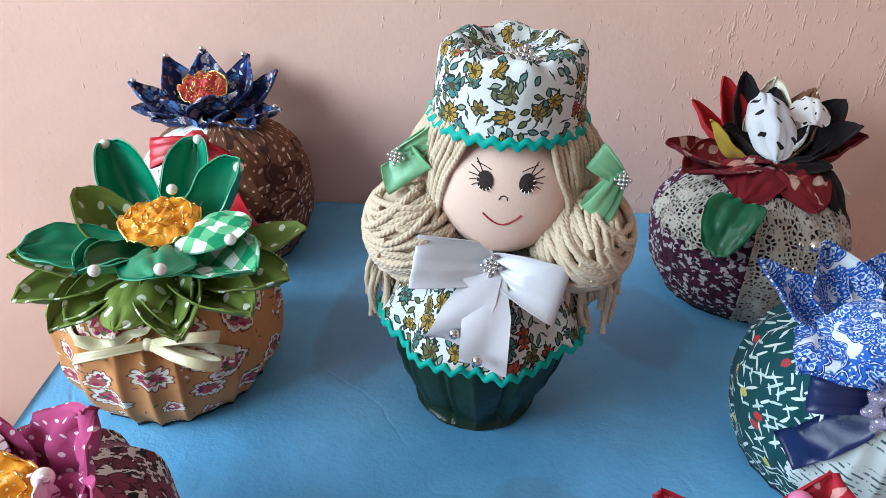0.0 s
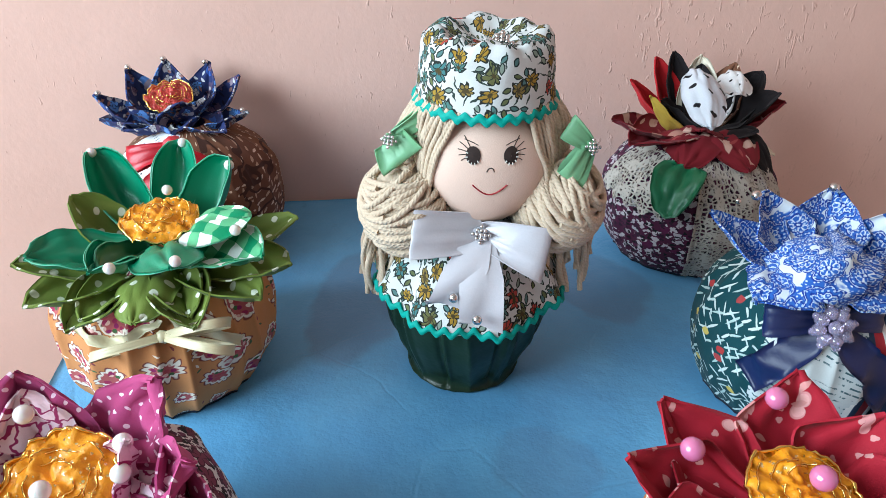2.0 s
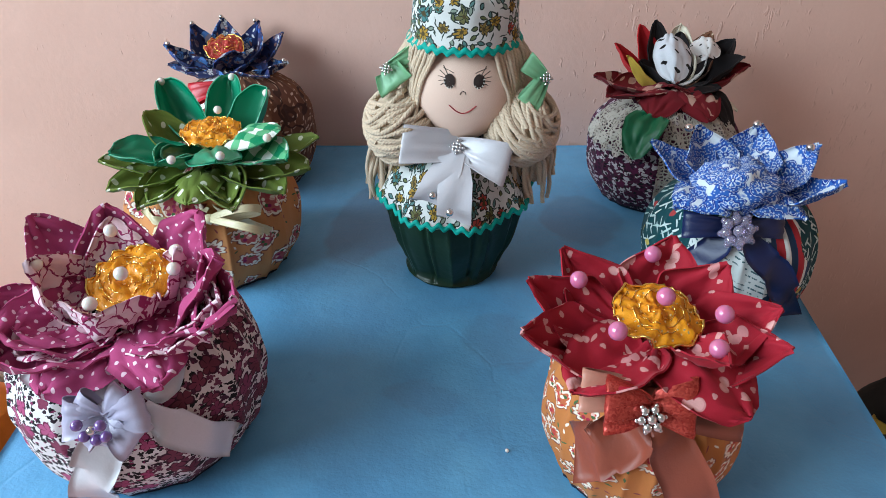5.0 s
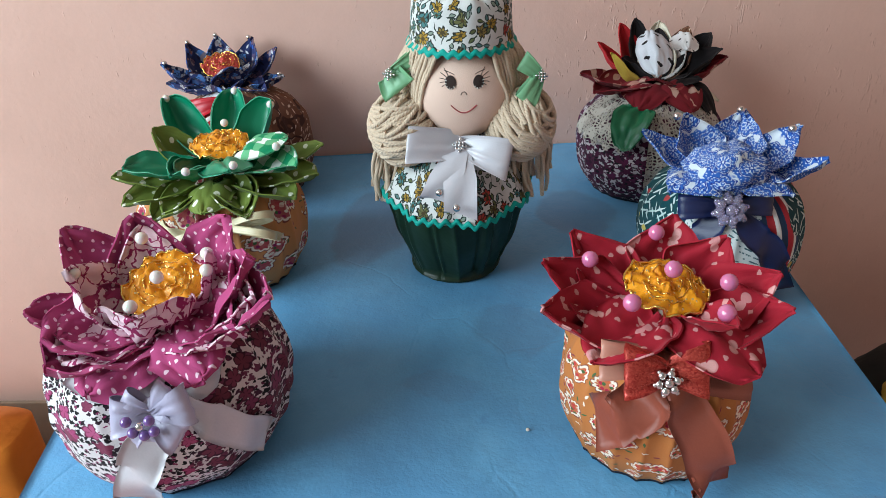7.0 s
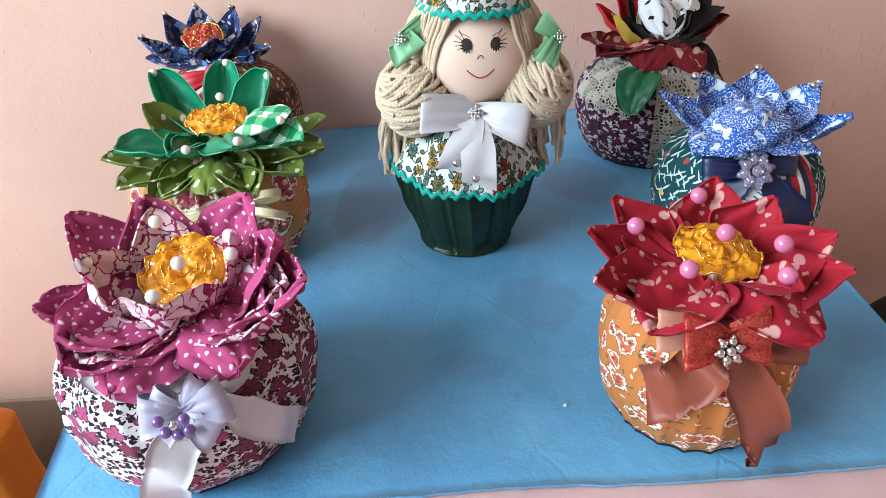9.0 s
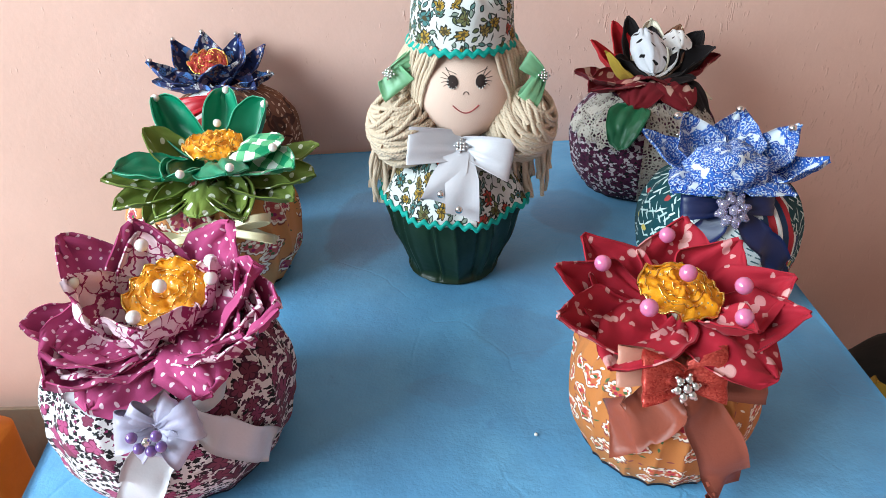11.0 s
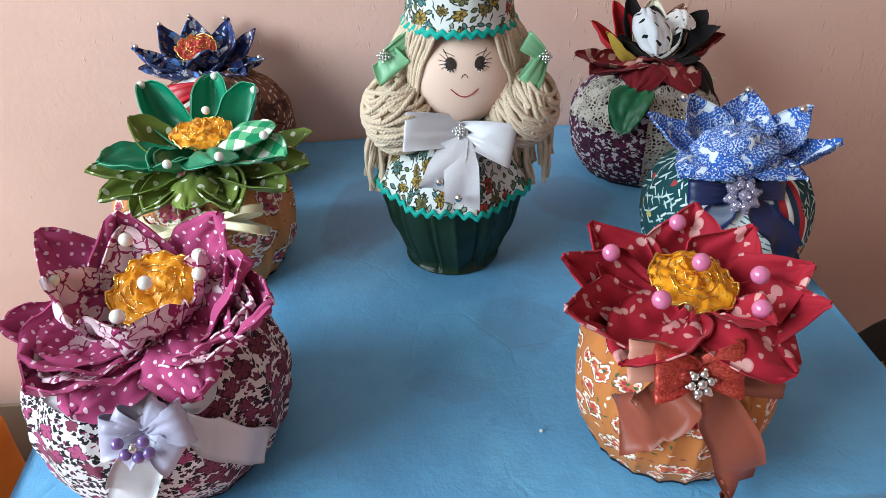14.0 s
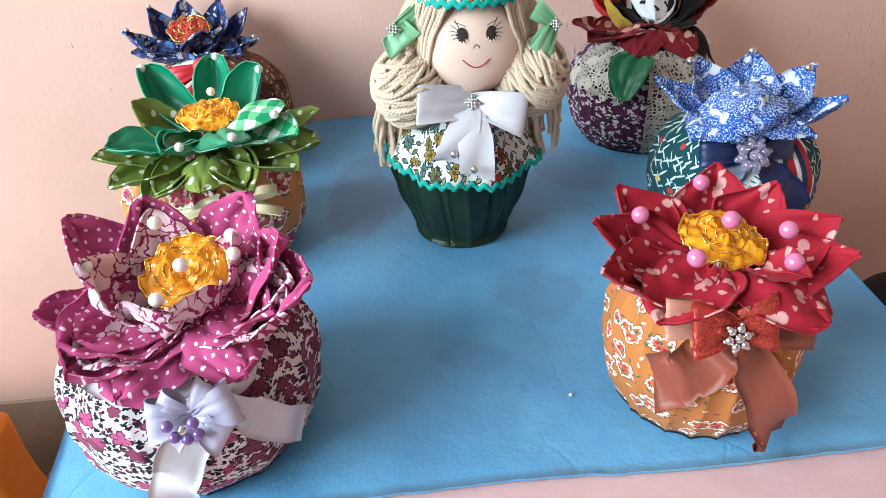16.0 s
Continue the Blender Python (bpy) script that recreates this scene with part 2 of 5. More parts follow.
def gingham(g):
    v = g.shift(g.flat, sx=1 / 0.017, sy=1 / 0.017, rot=0.4)
    n = g.node("ShaderNodeSeparateXYZ")
    g.put(n.inputs[0], v)
    a = g.math("LESS_THAN", g.math("FRACT", n.outputs[0]), 0.5)
    b = g.math("LESS_THAN", g.math("FRACT", n.outputs[1]), 0.5)
    return g.ramp(g.math("MULTIPLY", g.math("ADD", a, b), 0.5), [(0.0, (0.78, 0.82, 0.76)), (0.3, (0.12, 0.42, 0.2)), (0.8, (0.004, 0.22, 0.09))], True)


m_gingham = cloth("green_gingham", gingham, 0.6)


def china(g):
    """Blue rosettes of fine scalloped rings, with white lacy gaps."""
    f, lobe, rgb = g.rosette(0.0225, 0.0118, 8, 0.22, rnd=0.5, wob=0.15, vary=0.1)
    ink, mid, pale = (0.010, 0.045, 0.28), (0.028, 0.115, 0.44), (0.62, 0.67, 0.72)
    rings = g.ramp(g.math("MULTIPLY", f, 0.5), [(0.0, pale), (0.04, ink), (0.09, mid), (0.25, pale), (0.268, ink), (0.32, mid), (0.40, ink), (0.44, pale), (0.456, ink), (0.50, pale)], True)
    spoke = g.math("MULTIPLY", g.under(lobe, 0.45, 0.1), g.math("MULTIPLY", g.math("GREATER_THAN", f, 0.22), g.math("LESS_THAN", f, 0.5)))
    c = g.mix(spoke, rings, pale)
    d = g.cells(0.0026, 0.5).outputs["Distance"]
    c = g.mix(g.math("MULTIPLY", g.under(d, 0.24), g.math("LESS_THAN", f, 0.95)), c, (0.40, 0.52, 0.70))
    gap = g.math("MULTIPLY", g.math("GREATER_THAN", f, 1.0), g.step(g.noise(70.0, 2, 0.5, g.flat), 0.53, 0.49))
    return g.mix(g.math("MULTIPLY", gap, g.math("SUBTRACT", 1.0, g.under(d, 0.2))), c, mid)


m_china = cloth("blue_white_china_print", china)
m_navy = cloth("navy_floral_print", lambda g: g.leaves(g.flowers(g.blobs((0.022, 0.034, 0.12), 0.012, 0.38, [(0.09, 0.22, 0.55), (0.40, 0.40, 0.46), (0.10, 0.07, 0.14), (0.04, 0.10, 0.36), (0.30, 0.24, 0.30)], 0.8, 0.9), 0.012, 0.0042, [(0.10, 0.26, 0.62), (0.48, 0.48, 0.52), (0.16, 0.10, 0.18)], 0.7, 5, 0.35, (0.012, 0.015, 0.05), wob=0.4), 0.006, 0.0026, 0.0011, [(0.60, 0.60, 0.64), (0.016, 0.016, 0.05), (0.32, 0.16, 0.14)], 0.6, seed=4), 0.75)
m_brown = cloth("brown_dotted_print", lambda g: g.lines(g.dots((0.17, 0.072, 0.040), 0.009, 0.0013, (0.62, 0.47, 0.34)), 0.06, 0.05, (0.055, 0.022, 0.015), 1.9))
m_fleck = cloth("brown_flecked_print", lambda g: g.lines(g.leaves((0.13, 0.052, 0.032), 0.0085, 0.0042, 0.0014, [(0.55, 0.43, 0.34), (0.42, 0.28, 0.2)], 0.75, 1.6), 0.05, 0.06, (0.05, 0.02, 0.015), 1.8, 2.0))
m_spot = cloth("white_black_dotted_cotton", lambda g: g.dots((0.62, 0.65, 0.70), 0.0155, 0.0025, BLACK))
m_spot_small = cloth("white_small_dotted_cotton", lambda g: g.dots((0.80, 0.79, 0.78), 0.0085, 0.0011, BLACK))
m_burgundy = cloth("burgundy_leaf_print", lambda g: g.leaves(g.leaves((0.19, 0.013, 0.020), 0.023, 0.0085, 0.0042, [(0.62, 0.40, 0.32), (0.5, 0.24, 0.19)], 0.6), 0.013, 0.005, 0.0014, [(0.55, 0.32, 0.26), (0.30, 0.05, 0.05)], 0.5, seed=4))
m_black = cloth("black_cotton", lambda g: (0.014, 0.011, 0.012))
m_scarlet = cloth("scarlet_cotton", lambda g: (0.45, 0.015, 0.02))
m_yellow = cloth("mustard_cotton", lambda g: (0.50, 0.34, 0.05))
m_cream = cloth("cream_cotton", lambda g: CREAM)
m_teal = cloth("teal_script_print", lambda g: g.leaves(g.leaves(g.leaves((0.008, 0.055, 0.065), 0.011, 0.0085, 0.0011, [(0.58, 0.66, 0.63), (0.42, 0.55, 0.52)], 0.8, 0.7, 0.5, seed=3), 0.009, 0.0068, 0.0009, [(0.50, 0.60, 0.58)], 0.6, 0.5, 2.0, seed=8), 0.02, 0.0042, 0.0034, [(0.40, 0.04, 0.04), (0.55, 0.42, 0.10), (0.36, 0.05, 0.05)], 0.4, seed=1))

def script(g):
    """Rows of dark bars too small to read, on off-white."""
    n = g.node("ShaderNodeSeparateXYZ")
    g.put(n.inputs[0], g.shift(g.flat, rot=0.5))
    row = g.math("LESS_THAN", g.math("FRACT", g.math("MULTIPLY", n.outputs[1], 190.0)), 0.30)
    word = g.step(g.noise(210.0, 2, 0.6, g.shift(g.flat, rot=0.5, sy=0.4)), 0.46, 0.52)
    block = g.step(g.noise(26.0, 1, 0.5, g.flat), 0.38, 0.42)
    return g.mix(g.math("MULTIPLY", g.math("MULTIPLY", row, word), block), (0.58, 0.62, 0.61), (0.06, 0.12, 0.14))


m_paper = cloth("white_script_print", script)


def stripes(g):
    n = g.node("ShaderNodeSeparateXYZ")
    g.put(n.inputs[0], g.flat)
    k = g.math("FRACT", g.math("MULTIPLY", n.outputs[0], 45.0))
    return g.ramp(k, [(0.0, (0.42, 0.03, 0.04)), (0.35, (0.75, 0.75, 0.72)), (0.6, (0.02, 0.05, 0.11))], True)


m_stripe = cloth("red_white_striped_cotton", stripes)
m_folk = cloth("white_folk_floral_print", lambda g: g.flowers(g.leaves(g.leaves((0.60, 0.61, 0.59), 0.0080, 0.0046, 0.0006, [(0.04, 0.06, 0.05)], 0.75, seed=9, wob=0.6), 0.0068, 0.0034, 0.0019, [(0.09, 0.18, 0.17), (0.22, 0.27, 0.22), (0.12, 0.14, 0.06)], 0.66, line=(0.02, 0.03, 0.027), seed=5), 0.0140, 0.0058, [(0.34, 0.21, 0.03), (0.06, 0.17, 0.17), (0.13, 0.13, 0.05), (0.32, 0.19, 0.03), (0.42, 0.06, 0.045), (0.08, 0.18, 0.16), (0.22, 0.15, 0.04), (0.10, 0.15, 0.08)], 0.85, 7, 0.42, (0.022, 0.026, 0.022), core=(0.07, 0.05, 0.02), wob=0.85, rnd=0.9, rim=0.26, veins=0.42))
m_white_satin = satin("white_satin", (0.54, 0.52, 0.55), 0.28)
m_lilac = satin("lilac_organza", (0.44, 0.41, 0.54), 0.3)
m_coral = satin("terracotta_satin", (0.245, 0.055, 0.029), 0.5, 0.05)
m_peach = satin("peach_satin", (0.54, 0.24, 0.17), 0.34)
m_redsatin = satin("red_satin", (0.52, 0.012, 0.025), 0.36, 0.05)
m_navysatin = satin("navy_satin", (0.006, 0.014, 0.07), 0.4, 0.0)
m_ivory = satin("ivory_satin", (0.62, 0.54, 0.33), 0.36)

g = Graph("red_glitter")
v = g.cells(0.0011, 1.0, g.solid, dims="3D")
m_glitter = g.done(g.mix(v.outputs["Color"], (0.32, 0.015, 0.012), (0.62, 0.10, 0.07)), 0.32, 0.5, relief=v.outputs["Color"], strength=0.9, depth=0.001)

g = Graph("gold_organza")
crease = g.math("ADD", g.noise(190.0, 4, 0.65), g.math("MULTIPLY", g.noise(60.0, 2), 1.2))
v = g.cells(0.0019, 1.0, g.solid, dims="3D")
r_, g_, b_ = g.red(v.outputs["Color"])
spark = g.math("MULTIPLY", g.math("GREATER_THAN", r_, 0.84), g.math("LESS_THAN", v.outputs["Distance"], 0.4))
m_gold = g.done(g.mix(spark, g.mix(g.noise(90.0, 2), (0.66, 0.20, 0.001), (0.95, 0.40, 0.004)), (0.95, 0.72, 0.3)), g.math("SUBTRACT", 0.5, g.math("MULTIPLY", spark, 0.3)), g.math("MULTIPLY", spark, 0.9), relief=crease, strength=0.4, depth=0.003, coat=0.2)
g = Graph("red_organza")
m_redorg = g.done(g.mix(g.noise(90.0, 2), (0.30, 0.01, 0.008), (0.62, 0.05, 0.03)), 0.35, 0.2, relief=g.noise(190.0, 4, 0.65), strength=1.0, depth=0.004, coat=0.4)
m_thread = Graph("gold_thread").done((0.85, 0.58, 0.16), 0.25, 1.0)
m_pearl = Graph("white_pearl").done((0.78, 0.75, 0.69), 0.1, sub=0.2, coat=1.0, tone=0.0)
m_pinkpearl = Graph("pink_pearl").done((0.62, 0.17, 0.33), 0.1, sub=0.2, coat=1.0, tone=0.0)
m_silver = Graph("silver").done((0.72, 0.71, 0.70), 0.2, 1.0, tone=0.0)
m_crystal = Graph("lilac_crystal").done((0.72, 0.64, 0.86), 0.05, coat=1.0, trans=0.75, tone=0.0)
m_violet = Graph("violet_bead").done((0.16, 0.08, 0.28), 0.12, coat=1.0, tone=0.0)

g = Graph("cream_lace")
lv = g.warp(g.flat, 90.0, 0.006)
net = g.cells(0.0046, 0.8, lv, "DISTANCE_TO_EDGE").outputs["Distance"]
motif = g.step(g.noise(75.0, 2, 0.5, g.flat), 0.48, 0.54)
solid = g.math("MAXIMUM", g.math("SUBTRACT", 1.0, g.step(net, 0.13, 0.19)), g.math("MULTIPLY", motif, g.math("SUBTRACT", 1.0, g.step(net, 0.33, 0.4))))
g.done((0.49, 0.45, 0.39), 0.9, spec=0.2, relief=solid, strength=0.8, depth=0.002)
hole = g.node("ShaderNodeBsdfTransparent")
blend = g.node("ShaderNodeMixShader")
g.put(blend.inputs[0], solid)
g.t.links.new(hole.outputs[0], blend.inputs[1])
g.t.links.new(g.p.outputs[0], blend.inputs[2])
g.t.links.new(blend.outputs[0], g.t.nodes["Material Output"].inputs[0])
m_lace = g.m

g = Graph("cream_yarn")
tw = g.node("ShaderNodeTexWave", wave_type="BANDS", bands_direction="DIAGONAL")
g.put(tw.inputs[0], g.shift(g.flat, sx=1.0, sy=1.0))
tw.inputs["Scale"].default_value = 210.0
tw.inputs["Distortion"].default_value = 2.0
m_yarn = g.done(g.mix(g.math("MULTIPLY", g.step(tw.outputs[1], 0.5, 0.1), 0.16), g.mix(g.noise(160.0, 3), (0.52, 0.395, 0.275), (0.69, 0.555, 0.42)), (0.30, 0.23, 0.14)), 0.95, sheen=0.2, spec=0.08, relief=g.math("ADD", g.math("MULTIPLY", tw.outputs[1], 0.8), g.noise(1100.0, 2)), strength=0.4, depth=0.001)
g = Graph("cream_face_cotton")
m_skin = g.done(g.mix(g.noise(30.0, 2), (0.70, 0.50, 0.405), (0.74, 0.545, 0.445)), 0.95, spec=0.08, relief=g.noise(1300.0, 2), strength=0.25, depth=0.0006, tone=0.05)
m_rick = cloth("teal_rickrack", lambda g: (0.006, 0.32, 0.26), 0.6)
g = Graph("bottle_green_vinyl")
m_vinyl = g.done(g.mix(g.noise(25.0, 3), (0.010, 0.026, 0.012), (0.014, 0.036, 0.018)), 0.30, spec=0.32, relief=g.noise(45.0, 3), strength=0.35, depth=0.004)
m_stitch = Graph("black_thread").done((0.028, 0.016, 0.013), 0.9, tone=0.0)
m_whitethread = Graph("white_thread").done((0.75, 0.72, 0.66), 0.8, tone=0.0)
m_mouth = Graph("red_thread").done((0.33, 0.025, 0.03), 0.7, tone=0.0)
m_base = Graph("dark_base").done((0.012, 0.016, 0.03), 0.8)

g = Graph("pink_wall_paint")
along = g.node("ShaderNodeSeparateXYZ")
g.put(along.inputs[0], g.solid)
rough_part = g.math("MULTIPLY", g.step(along.outputs[0], -0.30, 0.10), g.step(g.noise(3.2, 3, 0.6), 0.25, 0.6))
bare = g.math("MULTIPLY_ADD", rough_part, -0.125, 0.695)
pit = g.step(g.noise(170.0, 3, 0.6, g.shift(g.warp(g.solid, 40.0, 0.006), sx=1.0, sy=1.0, sz=0.36)), bare, g.math("ADD", bare, 0.1))
relief = g.math("ADD", g.math("MULTIPLY", pit, 0.7), g.math("ADD", g.math("MULTIPLY", g.noise(9.0, 4, 0.55), 0.9), g.math("MULTIPLY", g.noise(160.0, 4, 0.65), 0.22)))
wash = g.mix(g.step(g.noise(2.6, 4, 0.6), 0.3, 0.7), (0.73, 0.452, 0.366), (0.795, 0.505, 0.415))
m_wall = g.done(wash, 0.44, spec=0.5, relief=relief, strength=0.42, depth=0.0028, tone=0.05, grain=300.0)
g = Graph("off_white_paint")
m_plain = g.done(g.mix(g.noise(3.0, 3), (0.45, 0.43, 0.41), (0.51, 0.49, 0.46)), 0.8)
g = Graph("floor_tile")
m_floor = g.done(g.mix(g.noise(6.0, 4), (0.22, 0.18, 0.15), (0.30, 0.25, 0.21)), 0.5)
g = Graph("blue_cloth")
stain = g.step(g.noise(11.0, 4, 0.6), 0.35, 0.75)
c = g.mix(stain, (0.098, 0.325, 0.58), (0.135, 0.41, 0.67))
c = g.mix(g.step(g.noise(26.0, 5, 0.7), 0.62, 0.78), c, (0.075, 0.25, 0.47))
# greyish patches with ragged edges
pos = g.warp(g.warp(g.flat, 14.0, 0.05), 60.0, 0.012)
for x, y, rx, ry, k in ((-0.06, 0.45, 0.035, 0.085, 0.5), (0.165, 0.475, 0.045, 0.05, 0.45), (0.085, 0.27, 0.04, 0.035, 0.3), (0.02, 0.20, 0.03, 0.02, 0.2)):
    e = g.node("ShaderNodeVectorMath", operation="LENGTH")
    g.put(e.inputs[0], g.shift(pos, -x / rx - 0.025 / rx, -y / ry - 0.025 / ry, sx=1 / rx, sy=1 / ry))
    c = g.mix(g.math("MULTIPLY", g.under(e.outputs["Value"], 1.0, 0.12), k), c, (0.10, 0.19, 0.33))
wr = g.math("ADD", g.math("MULTIPLY", g.noise(16.0, 4, 0.6), 1.4), g.math("MULTIPLY", g.noise(500.0, 2), 0.12))
fold = g.cells(0.10, 1.0, g.warp(g.warp(g.flat, 7.0, 0.06), 40.0, 0.01), "DISTANCE_TO_EDGE").outputs["Distance"]
fold = g.math("MULTIPLY", g.under(fold, 0.012, 0.012), g.step(g.noise(9.0, 2, 0.5), 0.46, 0.6))
wr = g.math("ADD", wr, g.math("MULTIPLY", fold, 0.09))
m_blue = g.done(c, 0.5, sheen=0.15, spec=0.4, relief=wr, strength=0.45, depth=0.006, tone=0.06)
g = Graph("pink_cloth")
m_pinkcloth = g.done(g.mix(g.noise(9.0, 3), (0.60, 0.36, 0.36), (0.66, 0.42, 0.42)), 0.85, sheen=0.2, relief=g.noise(22.0, 4), strength=0.3, depth=0.006)
g = Graph("table_wood")
m_wood = g.done(g.mix(g.noise(30.0, 4, 0.6, g.shift(g.solid, sx=0.1)), (0.12, 0.06, 0.03), (0.24, 0.13, 0.07)), 0.5)
m_orangecloth = cloth("orange_nylon", lambda g: g.mix(g.noise(12.0, 3), (0.72, 0.19, 0.02), (0.80, 0.24, 0.03)), 0.6)
m_card = cloth("brown_cardboard", lambda g: g.mix(g.noise(18.0, 3), (0.17, 0.115, 0.075), (0.24, 0.17, 0.12)))
m_grey = cloth("grey_beige_cloth", lambda g: g.mix(g.noise(12.0, 3), (0.30, 0.25, 0.21), (0.42, 0.36, 0.31)))
m_darkbag = cloth("black_bag_cloth", lambda g: g.mix(g.noise(20.0, 3), (0.012, 0.014, 0.013), (0.03, 0.03, 0.028)))


# ---- mesh building ----
class Build:
    """Gathers sheets, tubes and lathed shapes in world metres."""

    def __init__(self):
        self.v, self.f, self.uv, self.mi, self.mats = [], [], [], [], []
        self.soft, self.weld = [], False

    def slot(self, m):
        if m not in self.mats:
            self.mats.append(m)
        return self.mats.index(m)

    def grid(self, P, UV, m, wrap=False, flip=False, soft=True):
        """A sheet from rows of points; m is one material or a function of (row, column)."""
        P = np.asarray(P, float)
        n, k, _ = P.shape
        o = len(self.v)
        self.v += [tuple(p) for p in P.reshape(-1, 3)]
        for i in range(n - 1):
            for j in range(k - (0 if wrap else 1)):
                j2 = (j + 1) % k
                q = [(i, j), (i, j2), (i + 1, j2), (i + 1, j)]
                if flip:
                    q.reverse()
                self.f.append([o + a * k + b for a, b in q])
                self.soft.append(soft)
                uvq = []
                for a, b in q:
                    u = np.array(UV[a][b], float)
                    if wrap and j2 == 0 and b == 0:
                        u = np.array(UV[a][k - 1]) * 2 - np.array(UV[a][k - 2])
                    uvq.append((float(u[0]), float(u[1])))
                self.uv += uvq
                self.mi.append(self.slot(m(i, j) if callable(m) else m))

    def sheet(self, P, UV, m, thick=0.001, back=None):
        """A sheet with thickness and a closed rim."""
        P = np.asarray(P, float)
        du = np.gradient(P, axis=0)
        dv = np.gradient(P, axis=1)
        nn = np.cross(du, dv)
        nn /= np.linalg.norm(nn, axis=2, keepdims=True) + 1e-9
        Q = P - nn * thick
        self.grid(P, UV, m, flip=False)
        self.grid(Q, UV, back or m, flip=True)
        UV = np.asarray(UV, float)
        for a, b, ua in ((P[0], Q[0], UV[0]), (Q[-1], P[-1], UV[-1]), (Q[:, 0], P[:, 0], UV[:, 0]), (P[:, -1], Q[:, -1], UV[:, -1])):
            self.grid(np.stack([a, b]), [ua, ua], m, soft=False)
        self.weld = True

    def tube(self, pts, r, m, sides=6, taper=None):
        P = np.asarray(pts, float)
        T = np.gradient(P, axis=0)
        T /= np.linalg.norm(T, axis=1, keepdims=True) + 1e-9
        ref = np.array((0.31, 0.2, 0.93))
        A = np.cross(T, ref)
        A /= np.linalg.norm(A, axis=1, keepdims=True) + 1e-9
        B = np.cross(T, A)
        L = np.concatenate([[0], np.cumsum(np.linalg.norm(np.diff(P, axis=0), axis=1))])
        rows, uv = [], []
        for i in range(len(P)):
            rr = r * (taper(i / (len(P) - 1)) if taper else 1)
            rows.append([P[i] + rr * (math.cos(a) * A[i] + math.sin(a) * B[i]) for a in np.linspace(0, 2 * math.pi, sides, endpoint=False)])
            uv.append([(r * 6.28 * k / sides, L[i]) for k in range(sides)])
        self.grid(rows, uv, m, wrap=True)
        for row, e in ((rows[0], 0), (rows[-1], 1)):
            o = len(self.v)
            self.v += [tuple(p) for p in row]
            self.f.append([o + k for k in (range(sides) if not e else reversed(range(sides)))])
            self.uv += [(0.0, 0.0)] * sides
            self.soft.append(False)
            self.mi.append(self.slot(m))

    def ball(self, c, r, m, n=10, axes=(1, 1, 1), bumps=0.0):
        rows, uv = [], []
        for i in range(n + 1):
            a = math.pi * i / n
            row = []
            for j in range(2 * n):
                b = math.pi * j / n
                d = Vector((math.sin(a) * math.cos(b), math.sin(a) * math.sin(b), math.cos(a)))
                k = r * (1 + bumps * noise.noise(d * 3 + Vector(c) * 50))
                row.append((c[0] + d.x * k * axes[0], c[1] + d.y * k * axes[1], c[2] + d.z * k * axes[2]))
            rows.append(row)
            uv.append([(r * b * 3.14 / n, r * a) for b in range(2 * n)])
        self.grid(rows, uv, m, wrap=True, flip=True)

    def object(self, name, parent=None, origin=(0, 0, 0), label="", kind=""):
        me = bpy.data.meshes.new(name)
        o = np.array(origin, float)
        me.from_pydata([tuple(np.array(v) - o) for v in self.v], [], self.f)
        layer = me.uv_layers.new(name="UVMap")
        layer.data.foreach_set("uv", [x for p in self.uv for x in p])
        for m in self.mats:
            me.materials.append(m)
        me.polygons.foreach_set("material_index", self.mi)
        me.polygons.foreach_set("use_smooth", self.soft)
        me.update()
        if self.weld and len(self.f) < 30000:
            bm = bmesh.new()
            bm.from_mesh(me)
            bmesh.ops.remove_doubles(bm, verts=bm.verts[:], dist=1e-6)
            bm.to_mesh(me)
            bm.free()
        ob = new(name, me)
        if parent:
            ob.parent = parent
        else:
            ob.location = origin
        return tagged(ob, label, kind=kind)


def box_mesh(name, lo, hi, mat, bevel=0.0, parent=None, label="", kind="", turn=0.0, pivot=None):
    bm = bmesh.new()
    bmesh.ops.create_cube(bm, size=1)
    c = [(a + b) / 2 for a, b in zip(lo, hi)]
    for v in bm.verts:
        v.co = Vector([v.co[k] * (hi[k] - lo[k]) for k in range(3)])
    if bevel:
        bmesh.ops.bevel(bm, geom=bm.edges[:], offset=bevel, segments=3, affect="EDGES", profile=0.6)
    me = bpy.data.meshes.new(name)
    bm.to_mesh(me)
    bm.free()
    me.materials.append(mat)
    ob = new(name, me)
    ob.location = c
    if parent:
        ob.parent = parent
    ob.rotation_euler = (0, 0, radians(turn))
    return tagged(ob, label, kind=kind)


def wobble(p, scale, amount):
    return Vector(p) + noise.noise_vector(Vector(p) * scale) * amount


# ---- the room ----
WALL_TURN = 5.0
ty = math.tan(radians(WALL_TURN))


def wall_y(x):
    return 0.647 + ty * x


FLOOR_Z = -0.78
ob = box_mesh("wall_north", (-1.75, 0.647, FLOOR_Z), (1.85, 0.767, 1.75), m_wall, kind="structure", label="salmon pink painted plaster wall with a pitted texture")
ob.location = (0.05, wall_y(0.05) + 0.06, (FLOOR_Z + 1.75) / 2)
ob.rotation_euler = (0, 0, radians(WALL_TURN))
box_mesh("wall_east", (1.75, -1.9, FLOOR_Z), (1.87, 0.95, 1.75), m_wall, kind="structure", label="salmon pink painted side wall")
box_mesh("wall_south", (-1.75, -2.0, FLOOR_Z), (1.87, -1.88, 1.75), m_plain, kind="structure", label="plain off-white wall behind the viewer")
